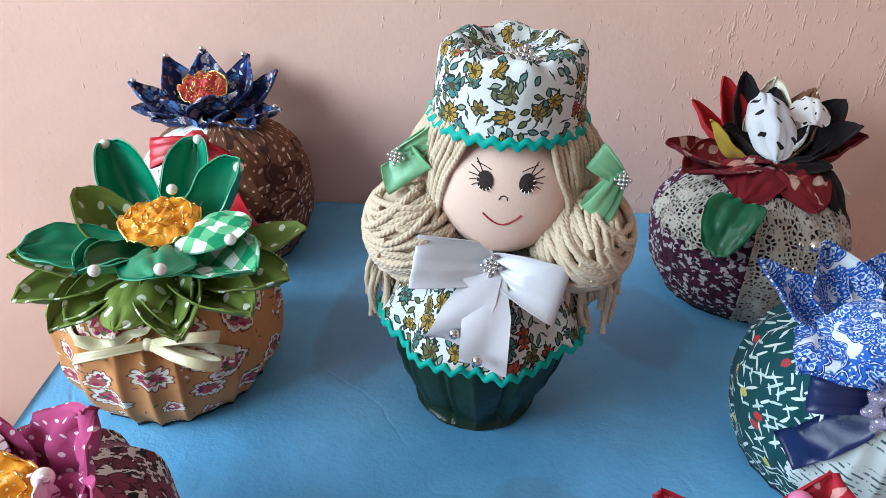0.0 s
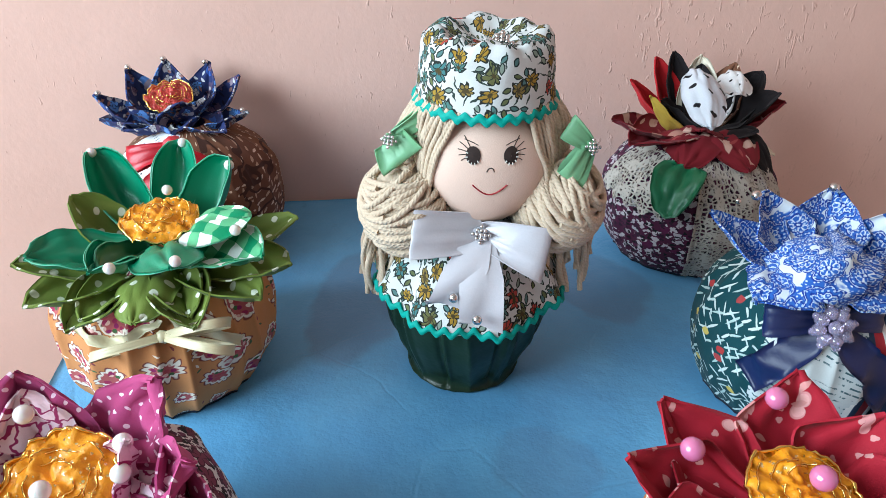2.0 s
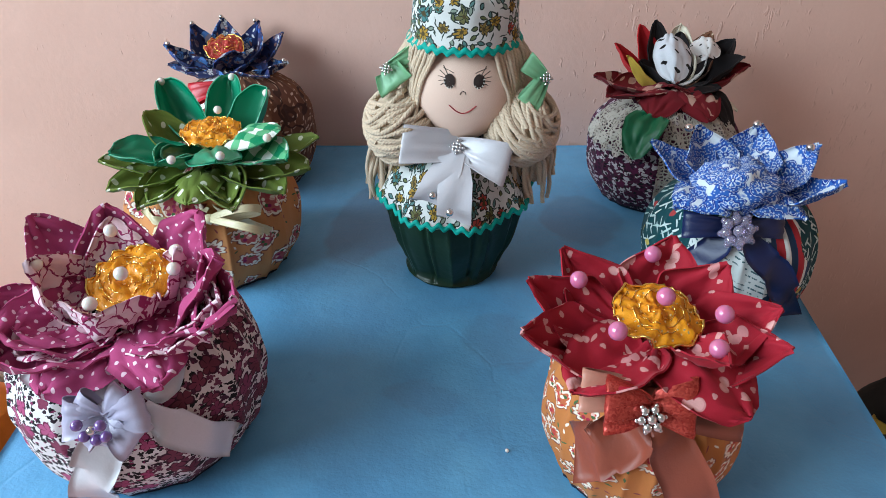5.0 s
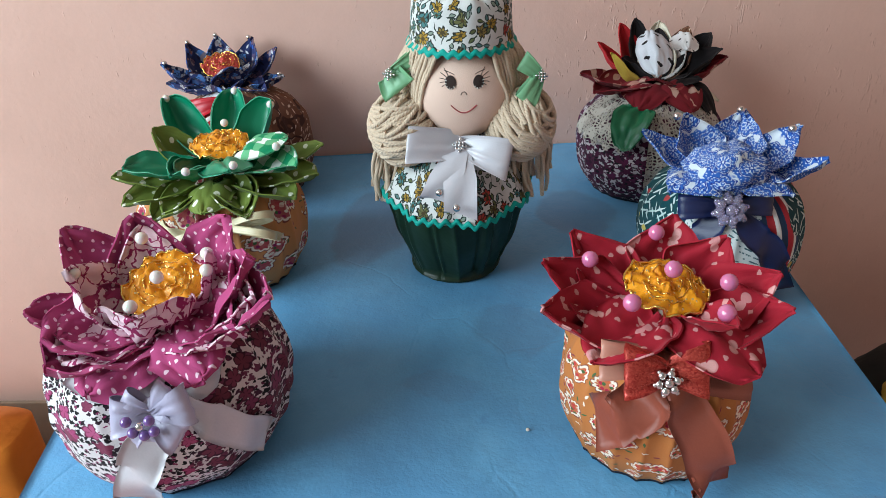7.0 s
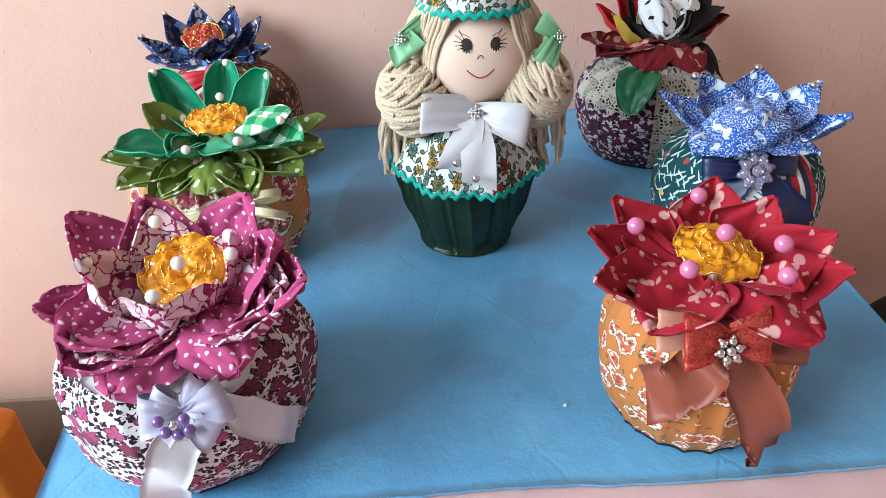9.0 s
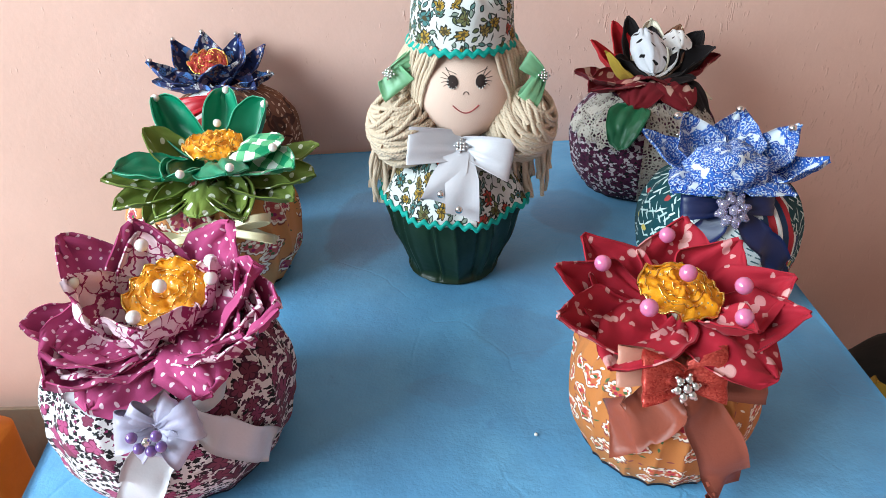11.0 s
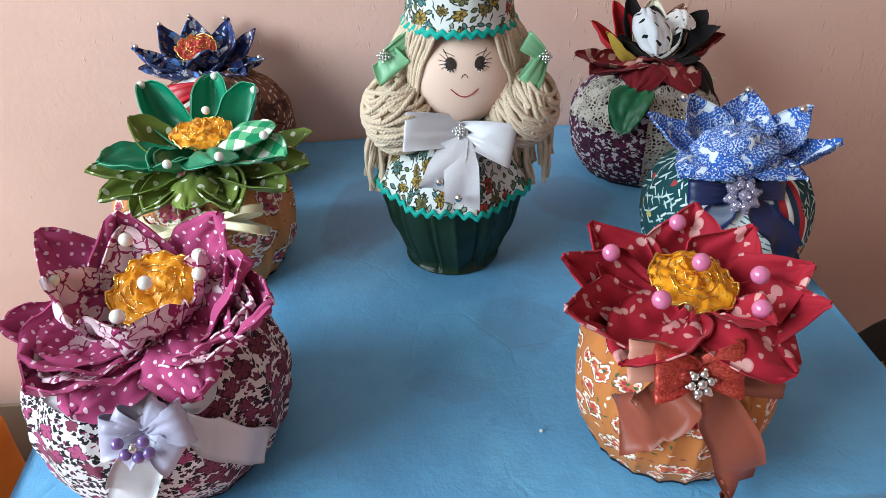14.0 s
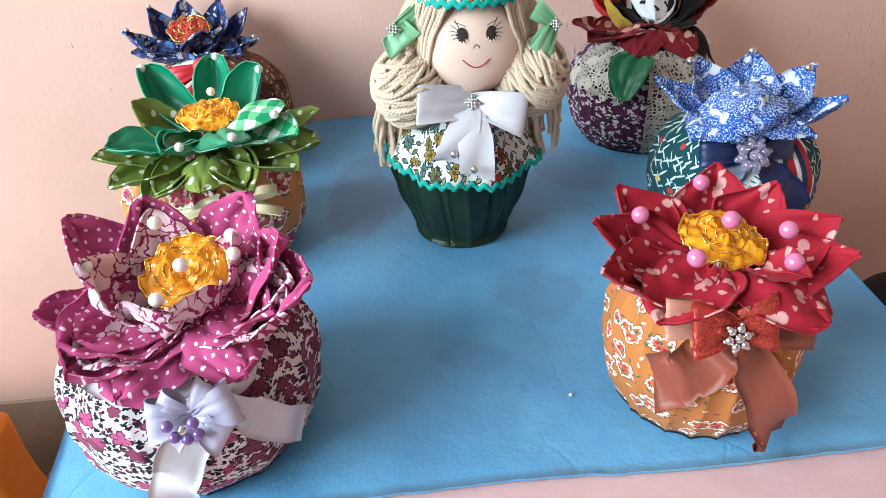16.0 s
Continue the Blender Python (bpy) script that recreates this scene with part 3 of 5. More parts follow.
# the west wall, with a window opening
for lo, hi in (((-1.75, -1.88, FLOOR_Z), (-1.63, -1.36, 1.75)), ((-1.75, 0.32, FLOOR_Z), (-1.63, 0.75, 1.75)), ((-1.75, -1.36, FLOOR_Z), (-1.63, 0.32, 0.26)), ((-1.75, -1.36, 1.52), (-1.63, 0.32, 1.75))):
    box_mesh("wall_west", lo, hi, m_plain, kind="structure", label="off-white wall round the window opening")
box_mesh("ceiling", (-1.75, -2.0, 1.75), (1.87, 1.0, 1.85), m_plain, kind="structure", label="plain white ceiling")
box_mesh("floor", (-1.75, -2.0, FLOOR_Z - 0.1), (1.87, 1.0, FLOOR_Z), m_floor, kind="structure", label="brown tiled floor")

# the table, its pink cloth and the blue sheet on it
table = tagged(new("table"), "wooden table covered with a pink cloth, against the wall", "table")
table.location = (0.03, 0.1, FLOOR_Z)


def slab(b, corners, z0, z1, mat, nx=2, ny=2, edge=None, lift=None):
    """A sheet over four corners (front left, front right, back right, back left)."""
    a, b_, c, d = [np.array(p, float) for p in corners]
    P, UV = [], []
    for i in range(ny + 1):
        t = i / ny
        row, uv = [], []
        for j in range(nx + 1):
            s = 1 - j / nx
            p = (1 - t) * ((1 - s) * a + s * b_) + t * ((1 - s) * d + s * c)
            y = p[1] + (edge(p[0]) * (1 - t) ** 6 if edge else 0)
            z = z1 + (lift(p[0], y) if lift else 0)
            row.append((p[0], y, z))
            uv.append((p[0], y))
        P.append(row)
        UV.append(uv)
    b.sheet(P, UV, mat, z1 - z0)


LEFT_B, RIGHT = -0.306, 0.3405
b = Build()
slab(b, ((-0.226, -0.16), (RIGHT, -0.16), (RIGHT, wall_y(RIGHT) - 0.004), (LEFT_B, wall_y(LEFT_B) - 0.004)), -0.034, -0.0085, m_wood)
b.object("tabletop", table, table.location)
for x, y in ((-0.2, -0.12), (0.3, -0.12), (0.3, 0.58), (-0.26, 0.55)):
    leg = box_mesh("leg", (x - 0.02, y - 0.02, FLOOR_Z), (x + 0.02, y + 0.02, -0.034), m_wood, 0.003)
    leg.location = Vector(leg.location) - Vector(table.location)
    leg.parent = table
b = Build()
slab(b, ((-0.227, -0.162), (RIGHT + 0.001, -0.162), (RIGHT + 0.001, 0.2), (-0.256, 0.2)), -0.008, -0.0035, m_pinkcloth, 24, 24, lift=lambda x, y: 0.0008 * noise.noise(Vector((x * 25, y * 25, 3))))
tagged(b.object("pink_tablecloth", origin=(0.05, 0.0, -0.0085)), "dusty pink cloth on the tabletop under the blue sheet", "tablecloth")


def front_edge(x):
    return 0.004 * noise.noise(Vector((x * 9, 1.3, 0))) + 0.0012 * noise.noise(Vector((x * 60, 0, 5)))


b = Build()
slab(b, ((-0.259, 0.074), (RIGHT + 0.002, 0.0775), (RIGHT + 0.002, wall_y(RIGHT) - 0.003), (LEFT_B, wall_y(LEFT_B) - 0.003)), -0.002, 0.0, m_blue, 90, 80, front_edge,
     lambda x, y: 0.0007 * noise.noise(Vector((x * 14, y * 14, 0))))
tagged(b.object("blue_sheet", origin=(0.03, 0.3, -0.0035)), "sky blue felt sheet with faint greyish patches, spread over the table", "tablecloth")


b = Build()
b.ball((0.0785, 0.142, 0.0016), 0.0014, m_pearl, 8)
tagged(b.object("loose_bead", origin=(0.0785, 0.142, 0.0005)), "tiny white bead lying loose on the blue sheet", "bead")


# ---- the ornaments ----
PROFILE = ((0.0, 0.76), (0.08, 0.87), (0.22, 0.96), (0.42, 1.0), (0.6, 0.97), (0.75, 0.87), (0.87, 0.68), (0.95, 0.42), (1.0, 0.08))


class Bag:
    """A round stuffed fabric bag gathered at its top."""

    def __init__(self, x, y, R, H, folds, seed, pleat=1.0):
        self.x, self.y, self.R, self.H, self.folds, self.seed, self.pleat = x, y, R, H, folds, seed, pleat
        self.zs, self.rs = np.array([p[0] for p in PROFILE]) * H, np.array([p[1] for p in PROFILE]) * R

    def radius(self, th, z):
        # a smoothed profile with gathers and dents
        h = self.H * 0.05
        r = sum(np.interp(min(max(z + d, 0), self.H), self.zs, self.rs) for d in (-h, 0, h)) / 3
        k = z / self.H
        g1 = 1 - 2 * abs(math.sin(0.5 * self.folds * th + 2.5 * noise.noise(Vector((math.cos(th) * 2, math.sin(th) * 2, self.seed + z * 4))))) ** 0.7
        deep = 0.6 + 0.8 * abs(noise.noise(Vector((math.cos(th) * 2.5, math.sin(th) * 2.5, self.seed + 40))))
        amp = self.pleat * deep * (0.018 + 0.06 * max(0.0, k - 0.45) ** 1.2 + 0.014 * max(0.0, 0.3 - k))
        d = noise.noise(Vector((math.cos(th) * 1.6, math.sin(th) * 1.6, z * 30 + self.seed)))
        e = noise.noise(Vector((math.cos(th) * 5, math.sin(th) * 5, z * 45 + self.seed)))
        return r * (1 + amp * g1 + 0.028 * d + 0.012 * e)

    def at(self, deg, z, off=0.0):
        th = radians(deg)
        r = self.radius(th, z) + off
        return np.array((self.x + r * math.cos(th), self.y + r * math.sin(th), z))

    def out(self, deg, z):
        a, b_, c = self.at(deg, z), self.at(deg + 2, z), self.at(deg, z + 0.003)
        nn = np.cross(b_ - a, c - a)
        return nn / np.linalg.norm(nn)

    def thing(self, label, mats):
        """The bag's Empty, body and base; mats are (from degrees, material), in order."""
        self.ob = tagged(new("fabric_ornament"), label, "ornament", "fabric flower ornaments on the table")
        self.ob.location = self.o = (self.x, self.y, 0.0008)
        b = Build()
        na, nz = 252, 40
        P, UV = [], []
        for i in range(nz + 1):
            z = self.H * (i / nz)
            P.append([self.at(360 * j / na, z) + np.array((0, 0, 0.003 if i == 0 else 0.0012)) for j in range(na)])
            UV.append([(self.R * 2 * math.pi * j / na + self.seed, z * 1.35 + self.seed) for j in range(na)])

        def pick(i, j):
            a, m = 360 * j / na, mats[0][1]
            for lo, mm in mats:
                if a >= lo + 7 * math.sin(i * 0.4):
                    m = mm
            return m
        b.grid(P, UV, pick, wrap=True)
        b.object("bag", self.ob, self.o)
        b = Build()
        k = 96
        rows = [[self.at(360 * j / k, 0.0, 0.0) * np.array((1, 1, 0)) + np.array((0, 0, 0.0045)) for j in range(k)], [self.at(360 * j / k, 0.0, 0.0003) * np.array((1, 1, 0)) + np.array((0, 0, 0.001)) for j in range(k)], [np.array((self.x, self.y, 0.001))] * k]
        b.grid(rows, [[(0, 0)] * k] * 3, m_base, wrap=True, flip=True)
        b.object("base_disc", self.ob, self.o, "dark base disc")
        return self

    def patch(self, name, d0, d1, z0, z1, mat, off=0.0015, label="", wave=0.0):
        b = Build()
        P, UV = [], []
        for i in range(19):
            z = z0 + (z1 - z0) * i / 18
            row, uv = [], []
            for j in range(31):
                d = d0 + (d1 - d0) * j / 30
                zz = z + (wave * math.sin(d * 0.5) if i == 0 else 0)
                row.append(self.at(d, zz, off))
                uv.append((radians(d) * self.R, z * 1.35))
            P.append(row)
            UV.append(uv)
        b.sheet(P, UV, mat, 0.0008)
        return b.object(name, self.ob, self.o, label)

    def tail(self, path, width, mat, parent, off=0.003, flare=1.2, tip=0.0, name="tail", lift=0.0):
        """A ribbon end lying on the bag along a path of (degrees, height)."""
        path = np.array(path, float)
        k, nw = 22, 6
        t = np.linspace(0, len(path) - 1, k)
        deg = np.interp(t, range(len(path)), path[:, 0])
        zz = np.interp(t, range(len(path)), path[:, 1])
        C = np.array([self.at(d, max(z, 0.002), off + lift * (i / k)) for i, (d, z) in enumerate(zip(deg, zz))])
        T = np.gradient(C, axis=0)
        P, UV = [], []
        for i in range(k):
            nn = self.out(deg[i], max(zz[i], 0.004))
            w = np.cross(nn, T[i])
            w /= np.linalg.norm(w)
            ww = width * (0.45 + 0.55 * min(1, i / 5)) * (1 + (flare - 1) * i / k)
            row, uv = [], []
            for j in range(nw + 1):
                s = 2 * j / nw - 1
                p = C[i] + w * s * ww / 2 + nn * (0.0018 * math.sin(i * 0.55 + s * 1.5) + 0.0008 * s)
                if i == k - 1:
                    p = p + T[i] / np.linalg.norm(T[i]) * tip * s
                row.append((p[0], p[1], max(p[2], 0.003)))
                uv.append((s * ww / 2, i * 0.004))
            P.append(row)
            UV.append(uv)
        b = Build()
        b.sheet(P, UV, mat, 0.0006)
        return b.object(name, parent, self.o)


def unit(v):
    v = np.asarray(v, float)
    return v / np.linalg.norm(v)


def petal_sheet(b, base, tip, width, mat, cup=0.5, sag=0.25, seed=0, back=None, blunt=0.8, crease=1.0, roll=0.0, n=20, k=16, peak=0.75, folded=False, pleat=0.05, crumple=1.0, rim=None):
    """A folded cloth petal from base to tip, boat-shaped and wrinkled."""
    base, tip = np.array(base, float), np.array(tip, float)
    d = tip - base
    L = np.linalg.norm(d)
    flat_d = unit((d[0], d[1], 0)) if math.hypot(d[0], d[1]) > 1e-4 else np.array((0, -1.0, 0))
    side = np.cross(unit(d), (0, 0, 1))
    side = unit(side) if np.linalg.norm(side) > 0.05 else np.cross(flat_d, (0, 0, 1))
    up = np.cross(side, unit(d))
    if roll:
        c, s_ = math.cos(radians(roll)), math.sin(radians(roll))
        side, up = side * c + up * s_, up * c - side * s_
    P, UV = [], []
    for i in range(n + 1):
        s = i / n
        c = base + d * s - up * sag * L * math.sin(math.pi * s ** 0.9)
        w = width / 2 * max(0.02, math.sin(math.pi * min(1, 0.06 + 0.94 * s ** peak)) ** blunt)
        if folded:
            # a square folded to a point, with nearly straight edges
            w = width / 2 * max(0.02, min((0.14 + s) / 0.62, (1 - s) / 0.46, 1.0)) ** 0.8
        row, uv = [], []
        for j in range(k + 1):
            q = 2 * j / k - 1
            h = cup * w * abs(q) ** 1.7
            inward = 1 - 0.22 * cup * abs(q) ** 3
            h -= crease * 0.10 * w * math.exp(-(q / 0.16) ** 2)
            # gathers that run out from the base
            h += pleat * width * (1 - s) ** 1.6 * math.sin(11 * q + seed * 1.9 + 1.5 * math.sin(3 * q + seed))
            p = c + side * w * q * inward + up * h
            p = p + up * crumple * width * 0.055 * noise.noise(Vector((s * 5, q * 3.2, seed * 3.7))) + side * crumple * width * 0.03 * noise.noise(Vector((s * 4, q * 2, seed * 1.3 + 9)))
            p = p + up * crumple * width * 0.024 * noise.noise(Vector((s * 6 + q * 5, q * 11, seed * 2.1)))
            row.append(p)
            uv.append((w * q + seed * 0.213, s * L + seed * 0.119))
        P.append(row)
        UV.append(uv)
    b.sheet(P, UV, mat, 0.0011, back)
    # a thin tube round the edge, drawing the highlight on the fold
    if rim:
        edge = [r[0] for r in P[2:]] + [r[-1] for r in reversed(P[2:-1])]
        b.tube(edge, 0.00042, rim, 5)


def petals(bag, C, rows, low=0.016, start=0.008, grow=1.0, face=0.0, **shape):
    """Petals of a bag's flower: (tip, width, material, cup, sag, lining material or None); face tips those at the sides forwards."""
    C = np.array(C, float)
    for i, (tip, width, mat, cup, sag, lining) in enumerate(rows):
        tip = np.array(tip, float)
        h = tip - C
        base = C + unit((h[0], h[1], 0)) * start - np.array((0, 0, low))
        if sag <= 0.0:
            cup, sag, width = -0.8 * cup, sag - 0.14, width * 0.82
        turn = -face * unit((h[0], h[1], 0))[0]
        b = Build()
        petal_sheet(b, base, tip, width * grow, mat, cup, sag, seed=i + bag.seed, roll=turn, **shape)
        ob = b.object("petal", bag.ob, bag.o)
        if lining:
            b = Build()
            t2 = base + (tip - base) * 0.86 + np.array((0, 0, 0.001))
            petal_sheet(b, base + np.array((0, 0, 0.004)), t2, width * grow * 0.78, lining, cup * 0.95, sag * 0.92, seed=i + bag.seed + 31, roll=turn, **shape)
            b.object("lining", ob, bag.o)


def flower_center(bag, c, r, mat, thread=m_thread, tilt=(0, 0, 1), high=0.18):
    nrm = unit(tilt)
    a = unit(np.cross(nrm, (0, 1, 0.01)))
    e = np.cross(nrm, a)
    c = np.array(c, float)
    P, UV = [], []
    n, k = 14, 64
    edge = []
    for i in range(n + 1):
        q = i / n
        row = []
        for j in range(k):
            th = 2 * math.pi * j / k
            rr = r * q * (1 + 0.10 * noise.noise(Vector((math.cos(th) * 2.2, math.sin(th) * 2.2, bag.seed))))
            h = r * high * (1 - q ** 2) + r * 0.20 * noise.noise(Vector((math.cos(th) * q * 3.0, math.sin(th) * q * 3.0, bag.seed + 2))) + r * 0.12 * noise.noise(Vector((math.cos(th) * q * 8, math.sin(th) * q * 8, bag.seed + 5))) + r * 0.08 * q * q * noise.noise(Vector((math.cos(th) * 7, math.sin(th) * 7, 8)))
            row.append(c + a * rr * math.cos(th) + e * rr * math.sin(th) + nrm * h)
        P.append(row)
        UV.append([(q * r, 6.28 * j / k * r) for j in range(k)])
    edge = P[-1] + [P[-1][0]]
    P.append([p - nrm * 0.5 * r * high - (p - c) * 0.25 for p in P[-1]])
    UV.append(UV[-1])
    b = Build()
    b.grid(P, UV, mat, wrap=True, flip=True)
    ob = b.object("flower_center", bag.ob, bag.o, "crumpled shiny organza centre")
    b = Build()
    pts = [p + nrm * 0.0006 * math.sin(2.1 * i) for i, p in enumerate(edge)]
    b.tube(pts, 0.0009, thread, 5)
    # loose glitter threads over the centre
    for q in range(16):
        th = q * 0.9 + bag.seed
        ring = P[4 + q % 9]
        o = (q * 23) % k
        b.tube([ring[(o + s) % k] + nrm * 0.0007 for s in range(11)], 0.0004, thread, 4)
    b.object("glitter_thread", ob, bag.o, "gold glitter thread")
    return ob


def bead(bag, c, r, mat, name="pearl", parent=None):
    b = Build()
    b.ball(c, r, mat, 10)
    return b.object(name, parent or bag.ob, bag.o)


def loop_sheet(b, c, out, width_dir, length, width, mat, gape=0.3, pinch=0.35, droop=0.0, seed=0):
    """One ribbon loop of a bow."""
    c, out, wd = np.array(c, float), unit(out), unit(width_dir)
    nn = np.cross(out, wd)
    P, UV = [], []
    k = 26
    for i in range(k + 1):
        a = 2 * math.pi * i / k
        f = (1 - math.cos(a)) / 2
        p = c + out * length * f + nn * gape * length * 0.5 * math.sin(a) * (0.3 + 0.7 * f) - np.array((0, 0, droop * f))
        ww = width * (pinch + (1 - pinch) * f ** 0.7)
        row, uv = [], []
        for j in range(8):
            s = 2 * j / 7 - 1
            ruck = (0.12 - 0.08 * f) * width * math.sin(s * 9 + seed)
            row.append(p + wd * s * ww / 2 + nn * (ruck + 0.04 * width * noise.noise(Vector((f * 3, s * 2, seed)))))
            uv.append((s * ww / 2, i * length * 2 / k))
        P.append(row)
        UV.append(uv)
    b.sheet(P, UV, mat, 0.0006)


def knot(name, c, r, mat, parent, origin, label=""):
    b = Build()
    b.ball(c, r, mat, 10, (1.0, 0.8, 1.0), 0.25)
    return b.object(name, parent, origin, label)


def brooch(name, c, r, mat, parent, origin, facing, n=6, core=None, label=""):
    """A little flower of faceted stones."""
    f = unit(facing)
    a = unit(np.cross(f, (0.1, 0, 1)))
    e = np.cross(f, a)
    b = Build()
    c = np.array(c, float)
    for k in range(n):
        th = 2 * math.pi * k / n + 0.3
        d = a * math.cos(th) + e * math.sin(th)
        b.ball(c + d * r * 0.68, r * 0.36, mat, 5)
        b.ball(c + d * r * 1.0, r * 0.2, mat, 4)
    b.ball(c + f * r * 0.25, r * 0.36, core or mat, 6)
    return b.object(name, parent, origin, label)


# red flower on the orange bag
red = Bag(0.161, 0.143, 0.0620, 0.118, 20, 1.0, 1.5).thing("orange medallion-print fabric ball with red flower and terracotta bow", ((0, m_orange),))
C = (0.155, 0.127, 0.128)
petals(red, C, [((0.172, 0.186, 0.150), 0.058, m_red, 0.30, 0.10, None), ((0.103, 0.168, 0.149), 0.050, m_red, 0.40, 0.14, None), ((0.198, 0.158, 0.149), 0.052, m_red, 0.36, 0.14, None), ((0.082, 0.139, 0.145), 0.050, m_red, 0.42, 0.16, None),
                ((0.219, 0.123, 0.144), 0.050, m_red, 0.42, 0.16, None), ((0.078, 0.104, 0.135), 0.054, m_red, 0.42, 0.16, None), ((0.218, 0.098, 0.136), 0.048, m_red, 0.42, 0.16, None)], grow=1.05, folded=True, face=26, pleat=0.09)
petals(red, C, [((0.106, 0.084, 0.112), 0.056, m_red, 0.30, 0.02, None), ((0.196, 0.076, 0.109), 0.070, m_red, 0.30, -0.02, None)], low=0.010, blunt=0.45)
petals(red, C, [((0.181, 0.080, 0.139), 0.036, m_red, 0.6, 0.10, None)], low=0.004, start=0.014, folded=True)
flower_center(red, (0.154, 0.127, 0.134), 0.0245, m_gold, tilt=(0.1, -0.12, 1))
for p in ((0.157, 0.127, 0.146), (0.128, 0.101, 0.141), (0.188, 0.12, 0.141), (0.159, 0.175, 0.143), (0.112, 0.147, 0.141), (0.179, 0.094, 0.138)):
    bead(red, p, 0.0053, m_pinkpearl)
RB = np.array((0.146, 0.089, 0.107))
bow = knot("bow", RB, 0.008, m_coral, red.ob, red.o, "terracotta satin bow")
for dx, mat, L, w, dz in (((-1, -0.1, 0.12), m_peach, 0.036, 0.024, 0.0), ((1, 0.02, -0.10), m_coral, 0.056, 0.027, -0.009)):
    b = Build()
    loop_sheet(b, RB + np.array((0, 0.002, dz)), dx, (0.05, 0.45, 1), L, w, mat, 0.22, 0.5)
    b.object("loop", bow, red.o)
for dx in (-1, 1):
    b = Build()
    loop_sheet(b, RB + np.array((0, -0.008, 0.001)), (dx, -0.1, 0.1), (0, 0.5, 1), 0.024, 0.033, m_glitter, 0.35, 0.3, seed=2)
    b.object("glitter_loop", bow, red.o, "glittering red pleated loop")
red.tail([(258, 0.098), (246, 0.075), (225, 0.055)], 0.029, m_coral, bow, 0.006, 1.25, 0.006)
red.tail([(262, 0.098), (280, 0.06), (294, 0.012)], 0.026, m_coral, bow, 0.006, 1.2, 0.012, lift=0.006)
brooch("brooch", RB + np.array((0, -0.015, -0.001)), 0.0075, m_silver, bow, red.o, (0, -1, 0.6), label="silver flower brooch")

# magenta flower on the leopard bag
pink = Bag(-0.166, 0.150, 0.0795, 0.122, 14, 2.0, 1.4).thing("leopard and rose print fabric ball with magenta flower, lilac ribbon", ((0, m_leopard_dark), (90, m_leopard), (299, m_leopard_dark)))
C = (-0.153, 0.133, 0.126)
D, S = m_magenta, m_scroll
petals(pink, C, [((-0.211, 0.151, 0.166), 0.054, D, 0.35, 0.12, None), ((-0.174, 0.168, 0.166), 0.056, D, 0.4, 0.14, S), ((-0.113, 0.164, 0.166), 0.070, D, 0.35, 0.16, None), ((-0.090, 0.126, 0.158), 0.062, D, 0.4, 0.18, None),
                 ((-0.119, 0.139, 0.156), 0.038, S, 0.6, 0.2, None), ((-0.197, 0.118, 0.156), 0.060, S, 0.5, 0.2, None)], blunt=0.62, grow=1.0, face=18, crumple=1.9)
petals(pink, C, [((-0.078, 0.107, 0.145), 0.062, D, 0.5, 0.2, S), ((-0.220, 0.104, 0.136), 0.042, D, 0.4, 0.12, None), ((-0.206, 0.090, 0.126), 0.058, D, 0.5, 0.1, D), ((-0.203, 0.080, 0.114), 0.060, D, 0.5, 0.08, S),
                 ((-0.090, 0.094, 0.132), 0.060, S, 0.5, 0.14, D), ((-0.180, 0.072, 0.102), 0.056, D, 0.5, -0.02, None), ((-0.112, 0.076, 0.109), 0.048, D, 0.5, -0.05, None)], blunt=0.4, grow=1.08, face=24, crumple=1.9)
b = Build()
petal_sheet(b, (-0.152, 0.112, 0.118), (-0.148, 0.090, 0.143), 0.062, m_scroll, 0.5, 0.12, 77, blunt=0.45, crumple=1.8)
b.object("petal", pink.ob, pink.o)
flower_center(pink, (-0.149, 0.134, 0.136), 0.0245, m_gold, tilt=(-0.05, -0.4, 1))
for p in ((-0.146, 0.121, 0.149), (-0.195, 0.122, 0.152), (-0.165, 0.153, 0.157), (-0.122, 0.142, 0.152), (-0.120, 0.131, 0.147), (-0.155, 0.1, 0.143)):
    bead(pink, p, 0.0041, m_pearl)
PB = np.array((-0.141, 0.066, 0.094))
bow = knot("bow", PB + np.array((0, 0.004, 0)), 0.008, m_lilac, pink.ob, pink.o, "lilac organza bow flower")
for k, (deg, long, wide) in enumerate(((178, 0.023, 0.024), (150, 0.019, 0.016), (20, 0.024, 0.024), (52, 0.019, 0.018), (-35, 0.022, 0.020), (215, 0.018, 0.018), (270, 0.016, 0.020))):
    th = radians(deg)
    b = Build()
    loop_sheet(b, PB, (math.cos(th), -0.2 + 0.45 * math.sin(th), math.sin(th)), (-math.sin(th), 0.45 * math.cos(th), math.cos(th)), long, wide, m_lilac, 0.65, 0.2, seed=k)
    b.object("loop", bow, pink.o)
pink.tail([(295, 0.088), (277, 0.06), (265, 0.012)], 0.024, m_white_satin, bow, 0.006, 1.2, 0.008)
pink.tail([(298, 0.086), (314, 0.056), (331, 0.030)], 0.022, m_white_satin, bow, 0.005, 1.15, -0.01)
for k, (dx, dz) in enumerate(((0, 0), (-0.007, 0.003), (0.006, 0.004), (0.001, -0.007), (-0.005, -0.005), (0.007, -0.004))):
    bead(pink, PB + np.array((dx - 0.002, -0.013, dz + 0.003)), 0.0031 if k else 0.0026, m_violet if k else m_silver, "bead", bow)
pink.tail([(300, 0.086), (309, 0.092), (318, 0.102), (328, 0.110), (342, 0.116)], 0.018, m_white_satin, pink.ob, 0.002, 1.0, name="ribbon_band")
